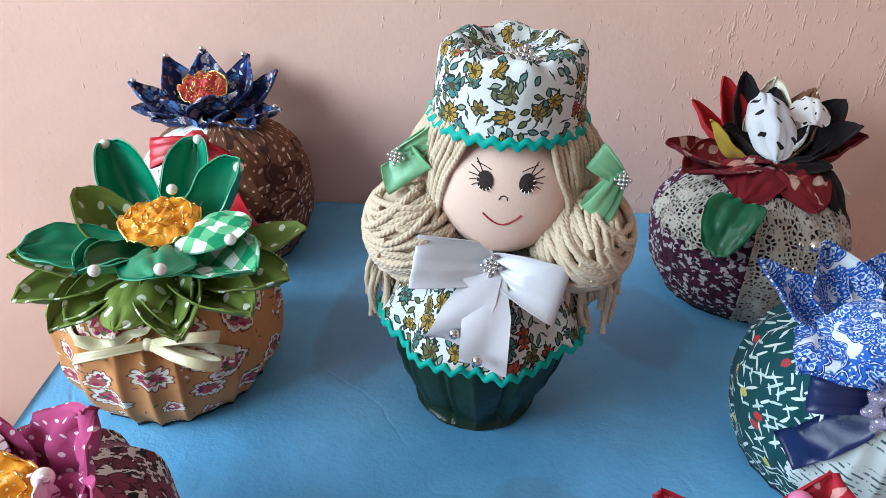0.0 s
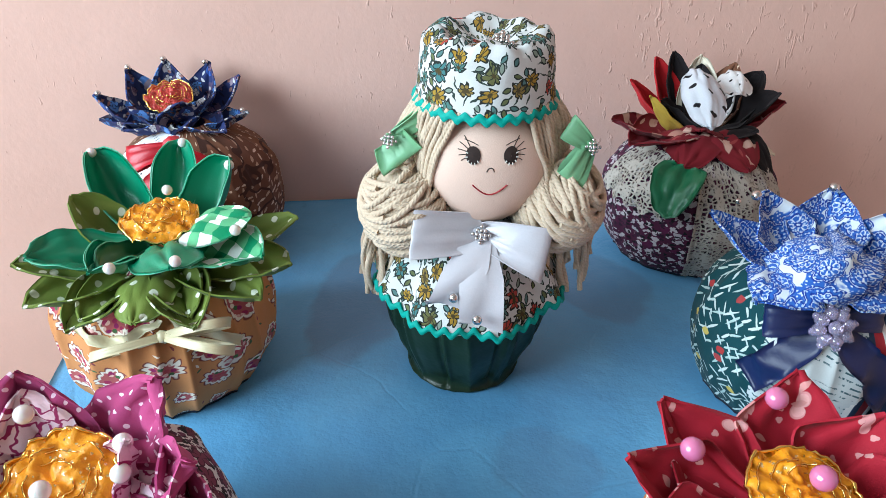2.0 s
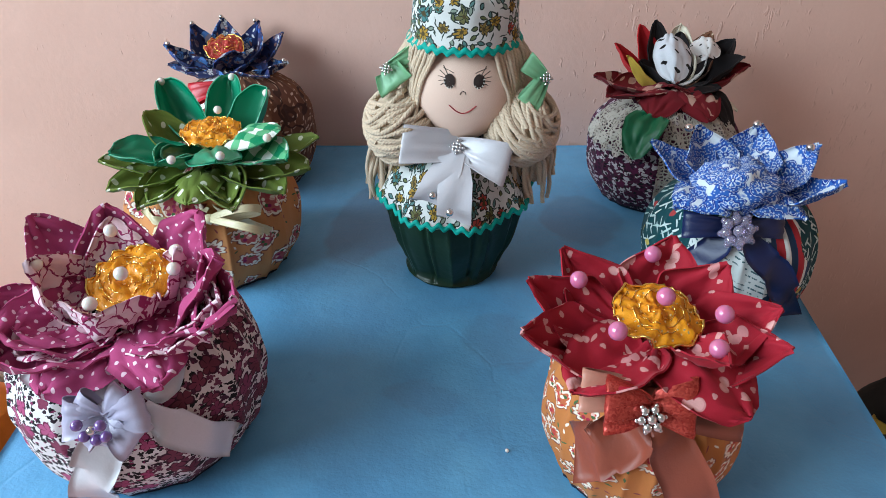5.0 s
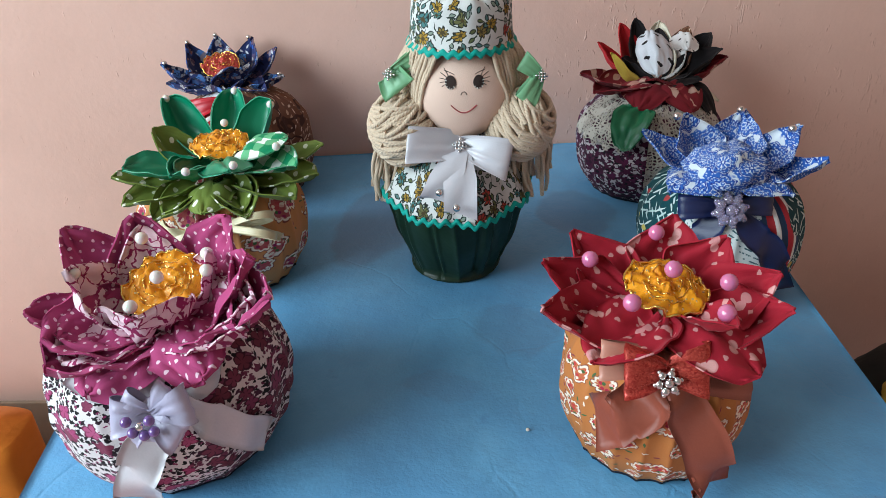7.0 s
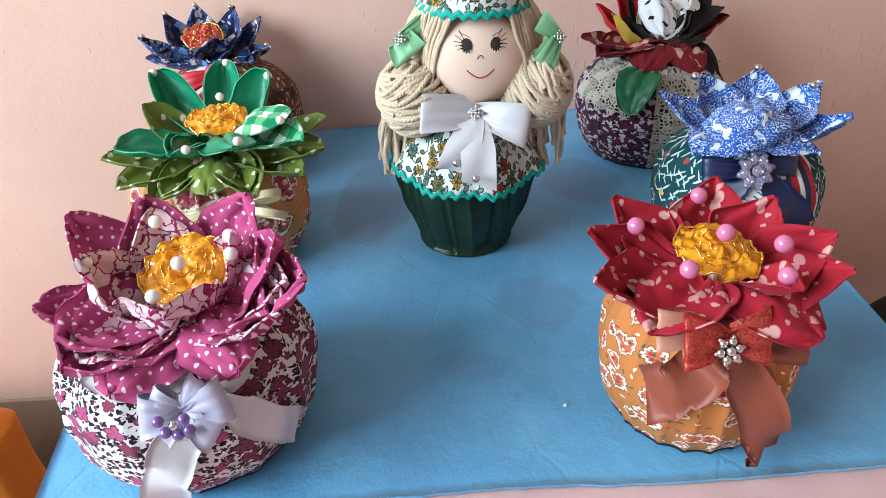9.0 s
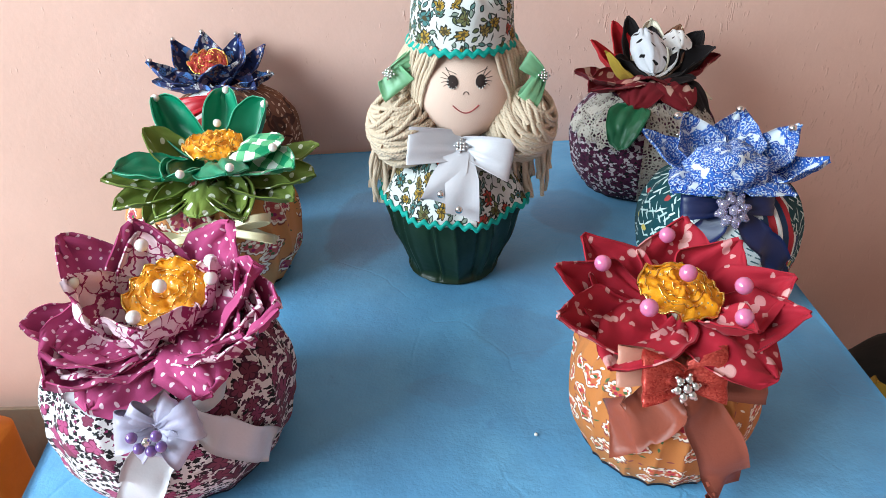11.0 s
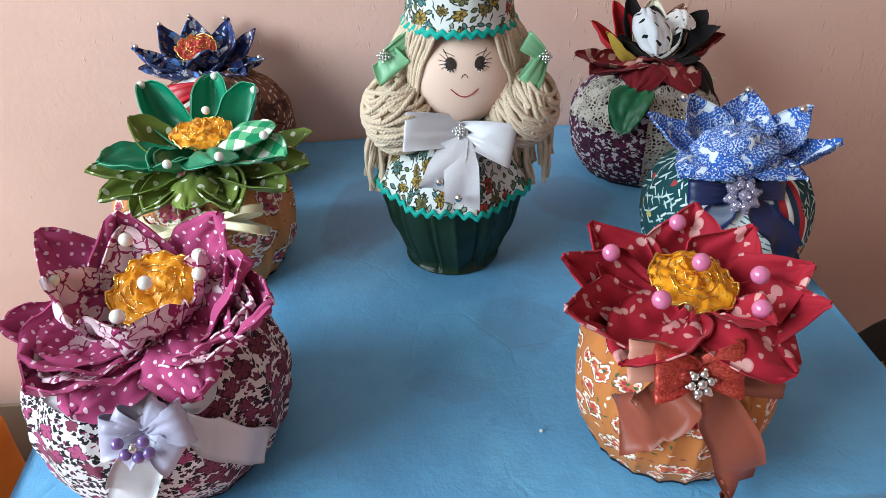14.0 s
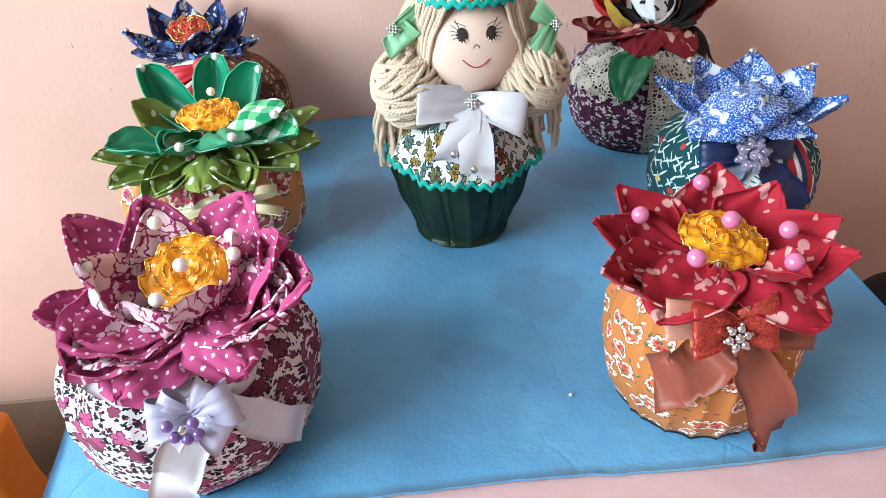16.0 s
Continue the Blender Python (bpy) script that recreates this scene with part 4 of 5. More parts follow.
pink.tail([(292, 0.092), (268, 0.094), (240, 0.100)], 0.018, m_white_satin, pink.ob, 0.002, 1.0, name="ribbon_band")

# emerald flower on the rust bag
green = Bag(-0.191, 0.366, 0.0765, 0.120, 19, 3.0, 2.0).thing("rust medallion-print fabric ball with green satin flower and ivory bow", ((0, m_rust),))
C = (-0.176, 0.345, 0.128)
G, O = m_green, m_olive
petals(green, C, [((-0.236, 0.362, 0.147), 0.044, O, 0.45, 0.16, None), ((-0.091, 0.375, 0.124), 0.040, O, 0.4, 0.12, None), ((-0.264, 0.322, 0.119), 0.036, O, 0.45, 0.1, None), ((-0.088, 0.325, 0.118), 0.048, O, 0.45, 0.1, None),
                  ((-0.247, 0.295, 0.106), 0.046, O, 0.55, 0.06, None), ((-0.216, 0.279, 0.099), 0.046, O, 0.6, 0.03, O), ((-0.104, 0.302, 0.107), 0.046, O, 0.5, 0.04, None), ((-0.140, 0.280, 0.101), 0.046, O, 0.6, 0.03, O), ((-0.174, 0.277, 0.107), 0.042, O, 0.6, -0.02, None)], low=0.020, blunt=0.5, grow=1.0, crumple=1.2, face=8, peak=1.1)
petals(green, C, [((-0.239, 0.412, 0.158), 0.041, G, 0.95, 0.22, None), ((-0.182, 0.430, 0.158), 0.040, G, 0.95, 0.22, None), ((-0.138, 0.399, 0.158), 0.041, G, 0.95, 0.22, None), ((-0.246, 0.310, 0.132), 0.048, G, 0.4, 0.06, None),
                  ((-0.113, 0.336, 0.146), 0.044, m_gingham, 0.35, -0.04, None), ((-0.200, 0.292, 0.133), 0.038, G, 0.7, 0.06, m_leaf), ((-0.150, 0.288, 0.139), 0.046, G, 0.5, -0.03, None), ((-0.102, 0.313, 0.131), 0.050, m_gingham, 0.4, 0.02, None)], low=0.012, blunt=0.55, grow=1.05, crumple=1.2, face=8, peak=1.35, rim=m_edge_sheen)
flower_center(green, (-0.175, 0.349, 0.137), 0.0245, m_gold, tilt=(0, -0.1, 1))
for p in ((-0.238, 0.408, 0.158), (-0.179, 0.426, 0.158), (-0.137, 0.39, 0.157), (-0.119, 0.322, 0.145), (-0.146, 0.288, 0.144), (-0.185, 0.288, 0.139), (-0.175, 0.37, 0.148)):
    bead(green, p, 0.0036, m_pearl)
GB = np.array((-0.165, 0.291, 0.086))
bow = knot("bow", GB, 0.0045, m_ivory, green.ob, green.o, "thin ivory satin bow")
for dx in ((-1, -0.15, -0.12), (1, -0.2, 0.05), (0.85, 0.0, 0.35)):
    b = Build()
    loop_sheet(b, GB, dx, (0.1, 0.75, 1), 0.046, 0.0065, m_ivory, 0.75, 0.8, 0.006)
    b.object("loop", bow, green.o)
green.tail([(288, 0.09), (262, 0.078), (240, 0.085)], 0.007, m_ivory, bow, 0.003, 1.0)
green.tail([(292, 0.09), (312, 0.072), (326, 0.058)], 0.007, m_ivory, bow, 0.003, 1.0)

# china-blue flower on the patchwork bag
blue = Bag(0.266, 0.342, 0.0715, 0.116, 22, 4.0).thing("teal patchwork fabric ball with blue china-print flower and navy bow", ((0, m_stripe), (30, m_teal), (230, m_paper), (280, m_stripe), (312, m_teal)))
C = (0.252, 0.315, 0.126)
K = m_china
petals(blue, C, [((0.191, 0.356, 0.14), 0.044, K, 0.4, 0.12, None), ((0.229, 0.367, 0.15), 0.05, K, 0.45, 0.15, None), ((0.282, 0.374, 0.15), 0.052, K, 0.4, 0.15, None), ((0.318, 0.34, 0.148), 0.05, K, 0.45, 0.15, None), ((0.326, 0.299, 0.135), 0.05, K, 0.45, 0.12, None),
                 ((0.293, 0.275, 0.116), 0.054, K, 0.4, -0.08, None), ((0.246, 0.281, 0.119), 0.046, K, 0.35, -0.08, None), ((0.200, 0.287, 0.115), 0.056, K, 0.35, -0.08, None)], grow=1.15, folded=True)
b = Build()
b.ball((0.249, 0.306, 0.126), 0.027, K, 14, (1.15, 1.0, 0.75), 0.35)
b.object("flower_center", blue.ob, blue.o, "padded blue print centre")
for p in ((0.219, 0.356, 0.152), (0.276, 0.366, 0.153), (0.306, 0.329, 0.15)):
    bead(blue, p, 0.0034, m_silver, "pin_head")
BB = np.array((0.247, 0.286, 0.101))
bow = knot("bow", BB, 0.007, m_navysatin, blue.ob, blue.o, "navy satin bow")
for dx in ((-1, 0.0, 0.03), (1, 0.12, 0.03)):
    b = Build()
    loop_sheet(b, BB, dx, (0, 0.4, 1), 0.039, 0.021, m_navysatin, 0.4, 0.4)
    b.object("loop", bow, blue.o)
blue.tail([(252, 0.098), (236, 0.075), (222, 0.05)], 0.021, m_navysatin, bow, 0.004, 1.1)
blue.tail([(258, 0.098), (284, 0.07), (304, 0.02)], 0.021, m_navysatin, bow, 0.004, 1.2)
brooch("brooch", BB + np.array((0, -0.009, 0.002)), 0.0130, m_crystal, bow, blue.o, (0, -1, 0.5), 8, label="lilac crystal flower brooch")

# burgundy and black flower on the lace-trimmed bag
black = Bag(0.249, 0.545, 0.0805, 0.118, 20, 5.0).thing("plum leopard-print fabric ball with cream lace and burgundy flower", ((0, m_plum),))
C = (0.255, 0.560, 0.126)
U, Bk = m_burgundy, m_black
petals(black, C, [((0.221, 0.619, 0.165), 0.034, m_scarlet, 0.5, 0.15, None), ((0.238, 0.62, 0.17), 0.034, Bk, 0.5, 0.15, None), ((0.193, 0.595, 0.15), 0.034, m_scarlet, 0.5, 0.15, None), ((0.166, 0.543, 0.13), 0.05, U, 0.4, 0.1, None), ((0.178, 0.518, 0.118), 0.054, U, 0.4, 0.02, None),
                  ((0.323, 0.607, 0.155), 0.046, Bk, 0.5, 0.15, None), ((0.331, 0.565, 0.14), 0.044, U, 0.5, 0.12, None), ((0.322, 0.56, 0.15), 0.05, Bk, 0.5, 0.1, None), ((0.222, 0.496, 0.106), 0.058, U, 0.35, -0.12, None), ((0.278, 0.492, 0.105), 0.058, U, 0.35, -0.12, None),
                  ((0.319, 0.535, 0.1), 0.036, m_cream, 0.3, -0.05, None), ((0.312, 0.51, 0.078), 0.034, Bk, 0.3, -0.2, None), ((0.198, 0.545, 0.152), 0.026, m_yellow, 0.6, 0.15, None), ((0.268, 0.625, 0.165), 0.04, m_cream, 0.5, 0.15, Bk), ((0.299, 0.615, 0.16), 0.04, m_brown, 0.5, 0.15, m_spot_small),
                  ((0.214, 0.56, 0.142), 0.045, Bk, 0.5, 0.1, None), ((0.24, 0.52, 0.13), 0.05, U, 0.4, 0.0, None), ((0.292, 0.524, 0.128), 0.05, Bk, 0.4, 0.0, None)], blunt=0.6, grow=1.2)
b = Build()
petal_sheet(b, (0.244, 0.574, 0.166), (0.236, 0.490, 0.144), 0.031, m_spot, -0.75, -0.16, 5, blunt=0.6, crease=-0.8, peak=1.15, crumple=1.6)
b.object("bud", black.ob, black.o, "white bud petal with black dots")
b = Build()
petal_sheet(b, (0.285, 0.590, 0.160), (0.282, 0.552, 0.152), 0.026, m_spot_small, -0.9, -0.2, 9, blunt=0.5, peak=1.0)
b.object("bud", black.ob, black.o, "white bud petal with black dots")
black.patch("lace", 178, 236, 0.066, 0.108, m_lace, 0.0022, "cream crochet lace", 0.003)
black.patch("lace", 256, 335, 0.006, 0.108, m_lace, 0.0022, "cream crochet lace", 0.002)
b = Build()
petal_sheet(b, black.at(244, 0.106, 0.008), black.at(239, 0.070, 0.010), 0.047, m_leaf, 0.3, -0.12, 3, blunt=0.32, peak=0.55, pleat=0.035)
b.object("leaf", black.ob, black.o, "dark green satin leaf")
for d, z in ((283, 0.085), (280, 0.068)):
    bead(black, black.at(d, z, 0.004), 0.0028, m_silver, "pin_head")

# navy flower on the brown bag
navy = Bag(-0.214, 0.545, 0.0765, 0.124, 20, 6.0).thing("brown dotted fabric ball with navy print flower and red bow", ((0, m_brown), (185, m_spot_small), (262, m_brown), (318, m_fleck)))
C = (-0.230, 0.560, 0.132)
K = m_navy
petals(navy, C, [((-0.3, 0.562, 0.145), 0.042, K, 0.5, 0.2, None), ((-0.278, 0.593, 0.16), 0.042, K, 0.5, 0.2, None), ((-0.246, 0.604, 0.165), 0.04, K, 0.5, 0.2, None), ((-0.207, 0.612, 0.16), 0.042, K, 0.5, 0.2, None), ((-0.178, 0.603, 0.15), 0.042, K, 0.5, 0.2, None), ((-0.163, 0.559, 0.13), 0.044, K, 0.5, 0.15, None),
                 ((-0.178, 0.53, 0.122), 0.044, K, 0.5, 0.05, None), ((-0.22, 0.518, 0.127), 0.046, K, 0.5, 0.06, None), ((-0.263, 0.522, 0.127), 0.046, K, 0.5, 0.08, None), ((-0.29, 0.54, 0.13), 0.042, K, 0.5, 0.1, None)], grow=1.15, folded=True)
petals(navy, C, [((-0.262, 0.536, 0.142), 0.036, K, 0.5, 0.1, None), ((-0.212, 0.528, 0.150), 0.044, K, 0.4, 0.0, None), ((-0.196, 0.55, 0.147), 0.04, K, 0.5, 0.1, None)], low=0.010)
flower_center(navy, (-0.235, 0.568, 0.142), 0.021, m_redorg, tilt=(0, -0.4, 1))
for p in ((-0.296, 0.562, 0.146), (-0.276, 0.59, 0.161), (-0.246, 0.601, 0.166), (-0.21, 0.608, 0.161), (-0.168, 0.559, 0.132)):
    bead(navy, p, 0.0028, m_silver, "pin_head")
NB = np.array((-0.207, 0.482, 0.130))
bow = knot("bow", NB, 0.009, m_redsatin, navy.ob, navy.o, "red satin bow")
for dx, L in (((-0.95, -0.05, -0.30), 0.042), ((0.75, -0.05, -0.65), 0.034)):
    b = Build()
    loop_sheet(b, NB, dx, (0, 0.4, 1), L, 0.025, m_redsatin, 0.5, 0.22)
    b.object("loop", bow, navy.o)
navy.tail([(268, 0.112), (290, 0.080), (305, 0.03)], 0.024, m_redsatin, bow, 0.004)
navy.tail([(262, 0.112), (252, 0.08), (244, 0.04)], 0.022, m_redsatin, bow, 0.004)
brooch("brooch", NB + np.array((0.002, -0.012, 0)), 0.007, m_silver, bow, navy.o, (0, -1, 0.5), label="silver brooch")

# ---- the doll, one mesh ----
DX, DY = 0.028, 0.372
b = Build()
# covered bottle
P, UV = [], []
na = 240
creases = [(0.35 + 6.283 * k / 9 + 0.16 * math.sin(5 * k), 0.02 + 0.03 * abs(math.sin(3 * k)), 0.05 * math.sin(7 * k)) for k in range(9)]
prof = ((0.0015, 0.0425), (0.003, 0.0432), (0.0035, 0.0415), (0.010, 0.0428), (0.022, 0.0475), (0.040, 0.0545), (0.058, 0.0590), (0.075, 0.0605), (0.092, 0.058), (0.108, 0.050), (0.125, 0.036), (0.142, 0.022))
zs = np.concatenate([[p[0] for p in prof[:4]], np.linspace(0.012, 0.142, 26)])
for z in zs:
    r0 = np.interp(z, [p[0] for p in prof], [p[1] for p in prof])
    row = []
    for j in range(na):
        th = 2 * math.pi * j / na
        fold = 0.0
        if z > 0.006:
            fold = 0.058 * (1 - 2 * abs(math.sin(5.5 * th + 1.4 * math.sin(2 * th + 1) + 6 * z)) ** 0.5) + 0.02 * abs(math.sin(2.5 * th + 0.6)) * max(0, 0.6 - z / 0.05) * -1.6
            fold += 0.02 * noise.noise(Vector((math.cos(th) * 3, math.sin(th) * 3, z * 14)))
            for at, cut, lean in creases:
                d = (th - at - lean * z / 0.06 + math.pi) % (2 * math.pi) - math.pi
                fold += cut * (0.8 * math.exp(-((d - 0.075) / 0.035) ** 2) - math.exp(-(d / 0.045) ** 2))
        else:
            fold = 0.02 * noise.noise(Vector((math.cos(th) * 6, math.sin(th) * 6, 1)))
        r = r0 * (1 + fold)
        row.append((DX + r * math.cos(th), DY + r * math.sin(th), z))
    P.append(row)
    UV.append([(0.05 * 6.28 * j / na, z) for j in range(na)])
b.grid([[(DX, DY, 0.0015)] * na] + P, [UV[0]] + UV, m_vinyl, wrap=True)


def hem(th):
    """Radius and height of the cape's hem, by direction."""
    front = max(0.0, -math.sin(th))
    r = 0.0655 + 0.007 * front + 0.0018 * math.sin(9 * th + 0.6) + 0.001 * math.sin(17 * th)
    z = 0.091 - 0.009 * front ** 2 + 0.0013 * math.sin(7 * th + 1.0)
    return r, z


# cape
CX, CY = 0.030, 0.366
P, UV = [], []
na = 130
for i in range(15):
    q = i / 14
    row = []
    for j in range(na):
        th = 2 * math.pi * j / na
        r1, z1 = hem(th)
        r = 0.022 + (r1 - 0.022) * q ** 0.85
        z = 0.146 + (z1 - 0.146) * q ** 1.25
        r *= 1 + 0.05 * q * math.sin(9 * th + 0.6) * (1 - q) + 0.03 * q * noise.noise(Vector((math.cos(th) * 3, math.sin(th) * 3, q * 2)))
        row.append((CX + r * math.cos(th), CY + r * math.sin(th), z))
    P.append(row)
    UV.append([(0.068 * 6.28 * j / na, q * 0.075) for j in range(na)])
b.grid(P, UV, m_folk, wrap=True, flip=True)
b.grid([[(x * 0.985 + CX * 0.015, y * 0.985 + CY * 0.015, z - 0.001) for x, y, z in row] for row in P[6:]], UV[6:], m_folk, wrap=True)


def rickrack(path, out, width, waves, amp):
    """A zigzag trim along a closed path of points, lying across the direction out."""
    k = len(path)
    A, UVa = [[], [], []], [[], [], []]
    for i, (p, o) in enumerate(zip(path, out)):
        z = amp * math.sin(2 * math.pi * waves * i / k)
        for row, uvr, s in zip(A, UVa, (-1, 0, 1)):
            row.append(np.array(p) + np.array(o) * 0.0018 * (1.3 - abs(s)) + np.array((0, 0, 1)) * (z + s * width / 2) + np.array(o) * -0.25 * (z + s * width / 2))
            uvr.append((i * 0.001, s * width))
    b.grid(A, UVa, m_rick, wrap=True)
    b.grid([[p - np.array(o) * 0.0012 for p, o in zip(r, out)] for r in A], UVa, m_rick, wrap=True, flip=True)


k = 420
path, out = [], []
for i in range(k):
    th = 2 * math.pi * i / k
    r, z = hem(th)
    path.append((CX + r * math.cos(th), CY + r * math.sin(th), z + 0.001))
    out.append((math.cos(th), math.sin(th), 0.3))
rickrack(path, out, 0.0050, 47, 0.0019)

# head
HC = np.array((0.0365, 0.3555, 0.1825))
HR = (0.041, 0.042, 0.0405)
rows, uv = [], []
def skull(t, a):
    """A flattened face with a narrower chin."""
    sx, sy = math.sin(a) * math.cos(t), math.sin(a) * math.sin(t)
    k = 1 - 0.20 * max(0.0, -math.cos(a)) ** 1.5
    return (HC[0] + HR[0] * sx * k, HC[1] + HR[1] * math.copysign(abs(sy) ** 0.62, sy), HC[2] + HR[2] * math.cos(a))


for i in range(33):
    a = math.pi * i / 32
    rows.append([skull(t, a) for t in np.linspace(0, 2 * math.pi, 64, endpoint=False)])
    uv.append([(0.04 * t, 0.04 * a) for t in np.linspace(0, 6.28, 64, endpoint=False)])
b.grid(rows, uv, m_skin, wrap=True, flip=True)


def face(x, z, off=0.0004):
    """A point on the front of the head."""
    w = (z - HC[2]) / HR[2]
    u = (x - HC[0]) / HR[0] / (1 - 0.20 * max(0.0, -w) ** 1.5)
    return np.array((x, HC[1] - HR[1] * math.sqrt(max(0.02, 1 - u * u - w * w)) ** 0.62 - off, z))


def stitch(pts, r, m):
    b.tube([face(x, z, 0.0001) for x, z in pts], r, m, 6)


EX = ((0.0265, -1), (0.0485, 1))
EZ = 0.1985
for ex, sgn in EX:
    rings = [[face(ex + 0.0043 * q * math.cos(t), EZ + 0.0051 * q * math.sin(t), 0.0006 + 0.0006 * (1 - q)) for t in np.linspace(0, 2 * math.pi, 24, endpoint=False)] for q in (0.02, 0.4, 0.75, 1.0)]
    b.grid(rings, [[(0, 0)] * 24] * 4, m_stitch, wrap=True)
    for t in np.arange(-2.4, 0.9, 0.55):
        t = t if sgn > 0 else math.pi - t
        b.tube([face(ex + 0.0043 * q * math.cos(t), EZ + 0.0051 * q * math.sin(t), 0.0012) for q in (0.75, 0.9, 1.05)], 0.00036, m_whitethread, 5)
    for k_, (ax, az) in enumerate(((0.5, 1.0), (0.85, 0.75), (1.05, 0.4), (1.1, 0.05), (1.0, -0.3))):
        L = 0.0080 - 0.0008 * k_
        x0, z0 = ex + sgn * 0.002 * ax, EZ + 0.003 * az
        stitch([(x0 + sgn * ax * L * q, z0 + az * L * q - 0.0012 * q * q) for q in (0, 0.35, 0.7, 1)], 0.00027, m_stitch)
    stitch([(ex - sgn * 0.003, EZ + 0.0055), (ex, EZ + 0.0068), (ex + sgn * 0.005, EZ + 0.0082)], 0.00026, m_stitch)
stitch([(0.0345, 0.1890), (0.0355, 0.1910), (0.037, 0.1915), (0.0385, 0.1908), (0.039, 0.1890)], 0.00032, m_stitch)
stitch([(0.0265 + 0.0205 * q, 0.1805 - 0.0062 * math.sin(math.pi * q)) for q in np.linspace(0, 1, 13)], 0.0005, m_mouth)

# hat
TX, TY, TZ = 0.0355, 0.3575, 0.2195
P, UV = [], []
hat = ((0.0, 0.0445), (0.006, 0.0442), (0.016, 0.0432), (0.028, 0.0425), (0.038, 0.0420), (0.046, 0.0405), (0.051, 0.0365), (0.0515, 0.030), (0.047, 0.022), (0.043, 0.014), (0.041, 0.006), (0.0405, 0.001))
tt = np.linspace(0, len(hat) - 1, 34)
hz = np.interp(tt, range(len(hat)), [h[0] * 0.78 for h in hat])
hr = np.interp(tt, range(len(hat)), [h[1] * 0.955 for h in hat])
arc = np.concatenate([[0], np.cumsum(np.hypot(np.diff(hz), np.diff(hr)))])
na = 110
for z, r, v in zip(hz, hr, arc):
    row = []
    for j in range(na):
        th = 2 * math.pi * j / na
        top = max(0.0, min(1.0, (z - 0.022) / 0.018))
        rr = r * (1 + 0.035 * top * math.sin(9 * th + math.sin(3 * th)) + 0.02 * noise.noise(Vector((math.cos(th) * 3, math.sin(th) * 3, z * 60))))
        zz = TZ + z + 0.0014 * top * math.sin(8 * th + 1 + math.sin(2 * th)) + 0.004 * top * noise.noise(Vector((math.cos(th) * r * 90, math.sin(th) * r * 90, 4)))
        row.append((TX + rr * math.cos(th), TY + rr * math.sin(th), zz))
    P.append(row)
    UV.append([(0.042 * 6.28 * j / na, float(v)) for j in range(na)])
b.grid(P, UV, m_folk, wrap=True)
path = [(TX + 0.0428 * math.cos(t), TY + 0.0428 * math.sin(t), TZ + 0.001) for t in np.linspace(0, 6.283, 380, endpoint=False)]
out = [(math.cos(t), math.sin(t), 0) for t in np.linspace(0, 6.283, 380, endpoint=False)]
rickrack(path, out, 0.0050, 32, 0.0013)


def cluster(c, r, facing, n=2):
    """A small cluster of silver beads."""
    f = unit(facing)
    a = unit(np.cross(f, (0.1, 0, 1)))
    e = np.cross(f, a)
    for k in range(-n, n + 1):
        for q in range(-n, n + 1):
            if k * k + q * q <= n * n:
                b.ball(np.array(c) + a * k * r * 1.8 + e * q * r * 1.8 + f * r * (2 - 0.3 * (k * k + q * q)), r, m_silver, 4)


cluster((0.041, 0.333, 0.2585), 0.0016, (0.0, -0.7, 0.7), 2)

# yarn hair
rnd = random.Random(7)
for cx, cz, sg in ((-0.0135, 0.152, -1), (0.0830, 0.155, 1)):
    c = np.array((cx, 0.342, cz))
    R3 = np.array((0.0285, 0.030, 0.031))
    b.ball(c, 1.0, m_yarn, 14, tuple(R3 * 0.93), 0.0)
    axis0 = unit((0.35 * sg, -0.25, 1.0)) if sg < 0 else unit((0.75, -0.5, 0.75))
    for k_ in range(74):
        ax = unit(axis0 + np.array([rnd.gauss(0, 0.20) for _ in range(3)]))
        e1 = unit(np.cross(ax, (0.2, 1, 0.1)))
        e2 = np.cross(ax, e1)
        h = rnd.uniform(-0.93, 0.93)
        rr = math.sqrt(1 - h * h)
        a0 = rnd.uniform(0, 6.28)
        pts = []
        for q in range(20):
            a = a0 + q / 19 * rnd.uniform(4.2, 4.4)
            d = ax * (h + 0.10 * math.sin(a * 2 + k_)) + (e1 * math.cos(a) + e2 * math.sin(a)) * rr
            d = unit(d)
            pts.append(c + d * R3 * (1.0 + 0.04 * math.sin(k_ * 1.7)))
        b.tube(pts, 0.0021, m_yarn, 6)
    # hanging ends below the bun
    for k_ in range(26):
        x0 = cx + sg * rnd.uniform(-0.012, 0.026)
        y0 = 0.352 + rnd.uniform(-0.012, 0.018)
        ln = rnd.uniform(0.035, 0.062)
        sway = sg * rnd.uniform(0.002, 0.010)
        pts = [(x0 + sway * q + 0.002 * math.sin(q * 6 + k_), y0 + 0.003 * math.sin(q * 5 + 2 * k_), cz - 0.012 - ln * q) for q in np.linspace(0, 1, 10)]
        b.tube(pts, 0.0019, m_yarn, 6)
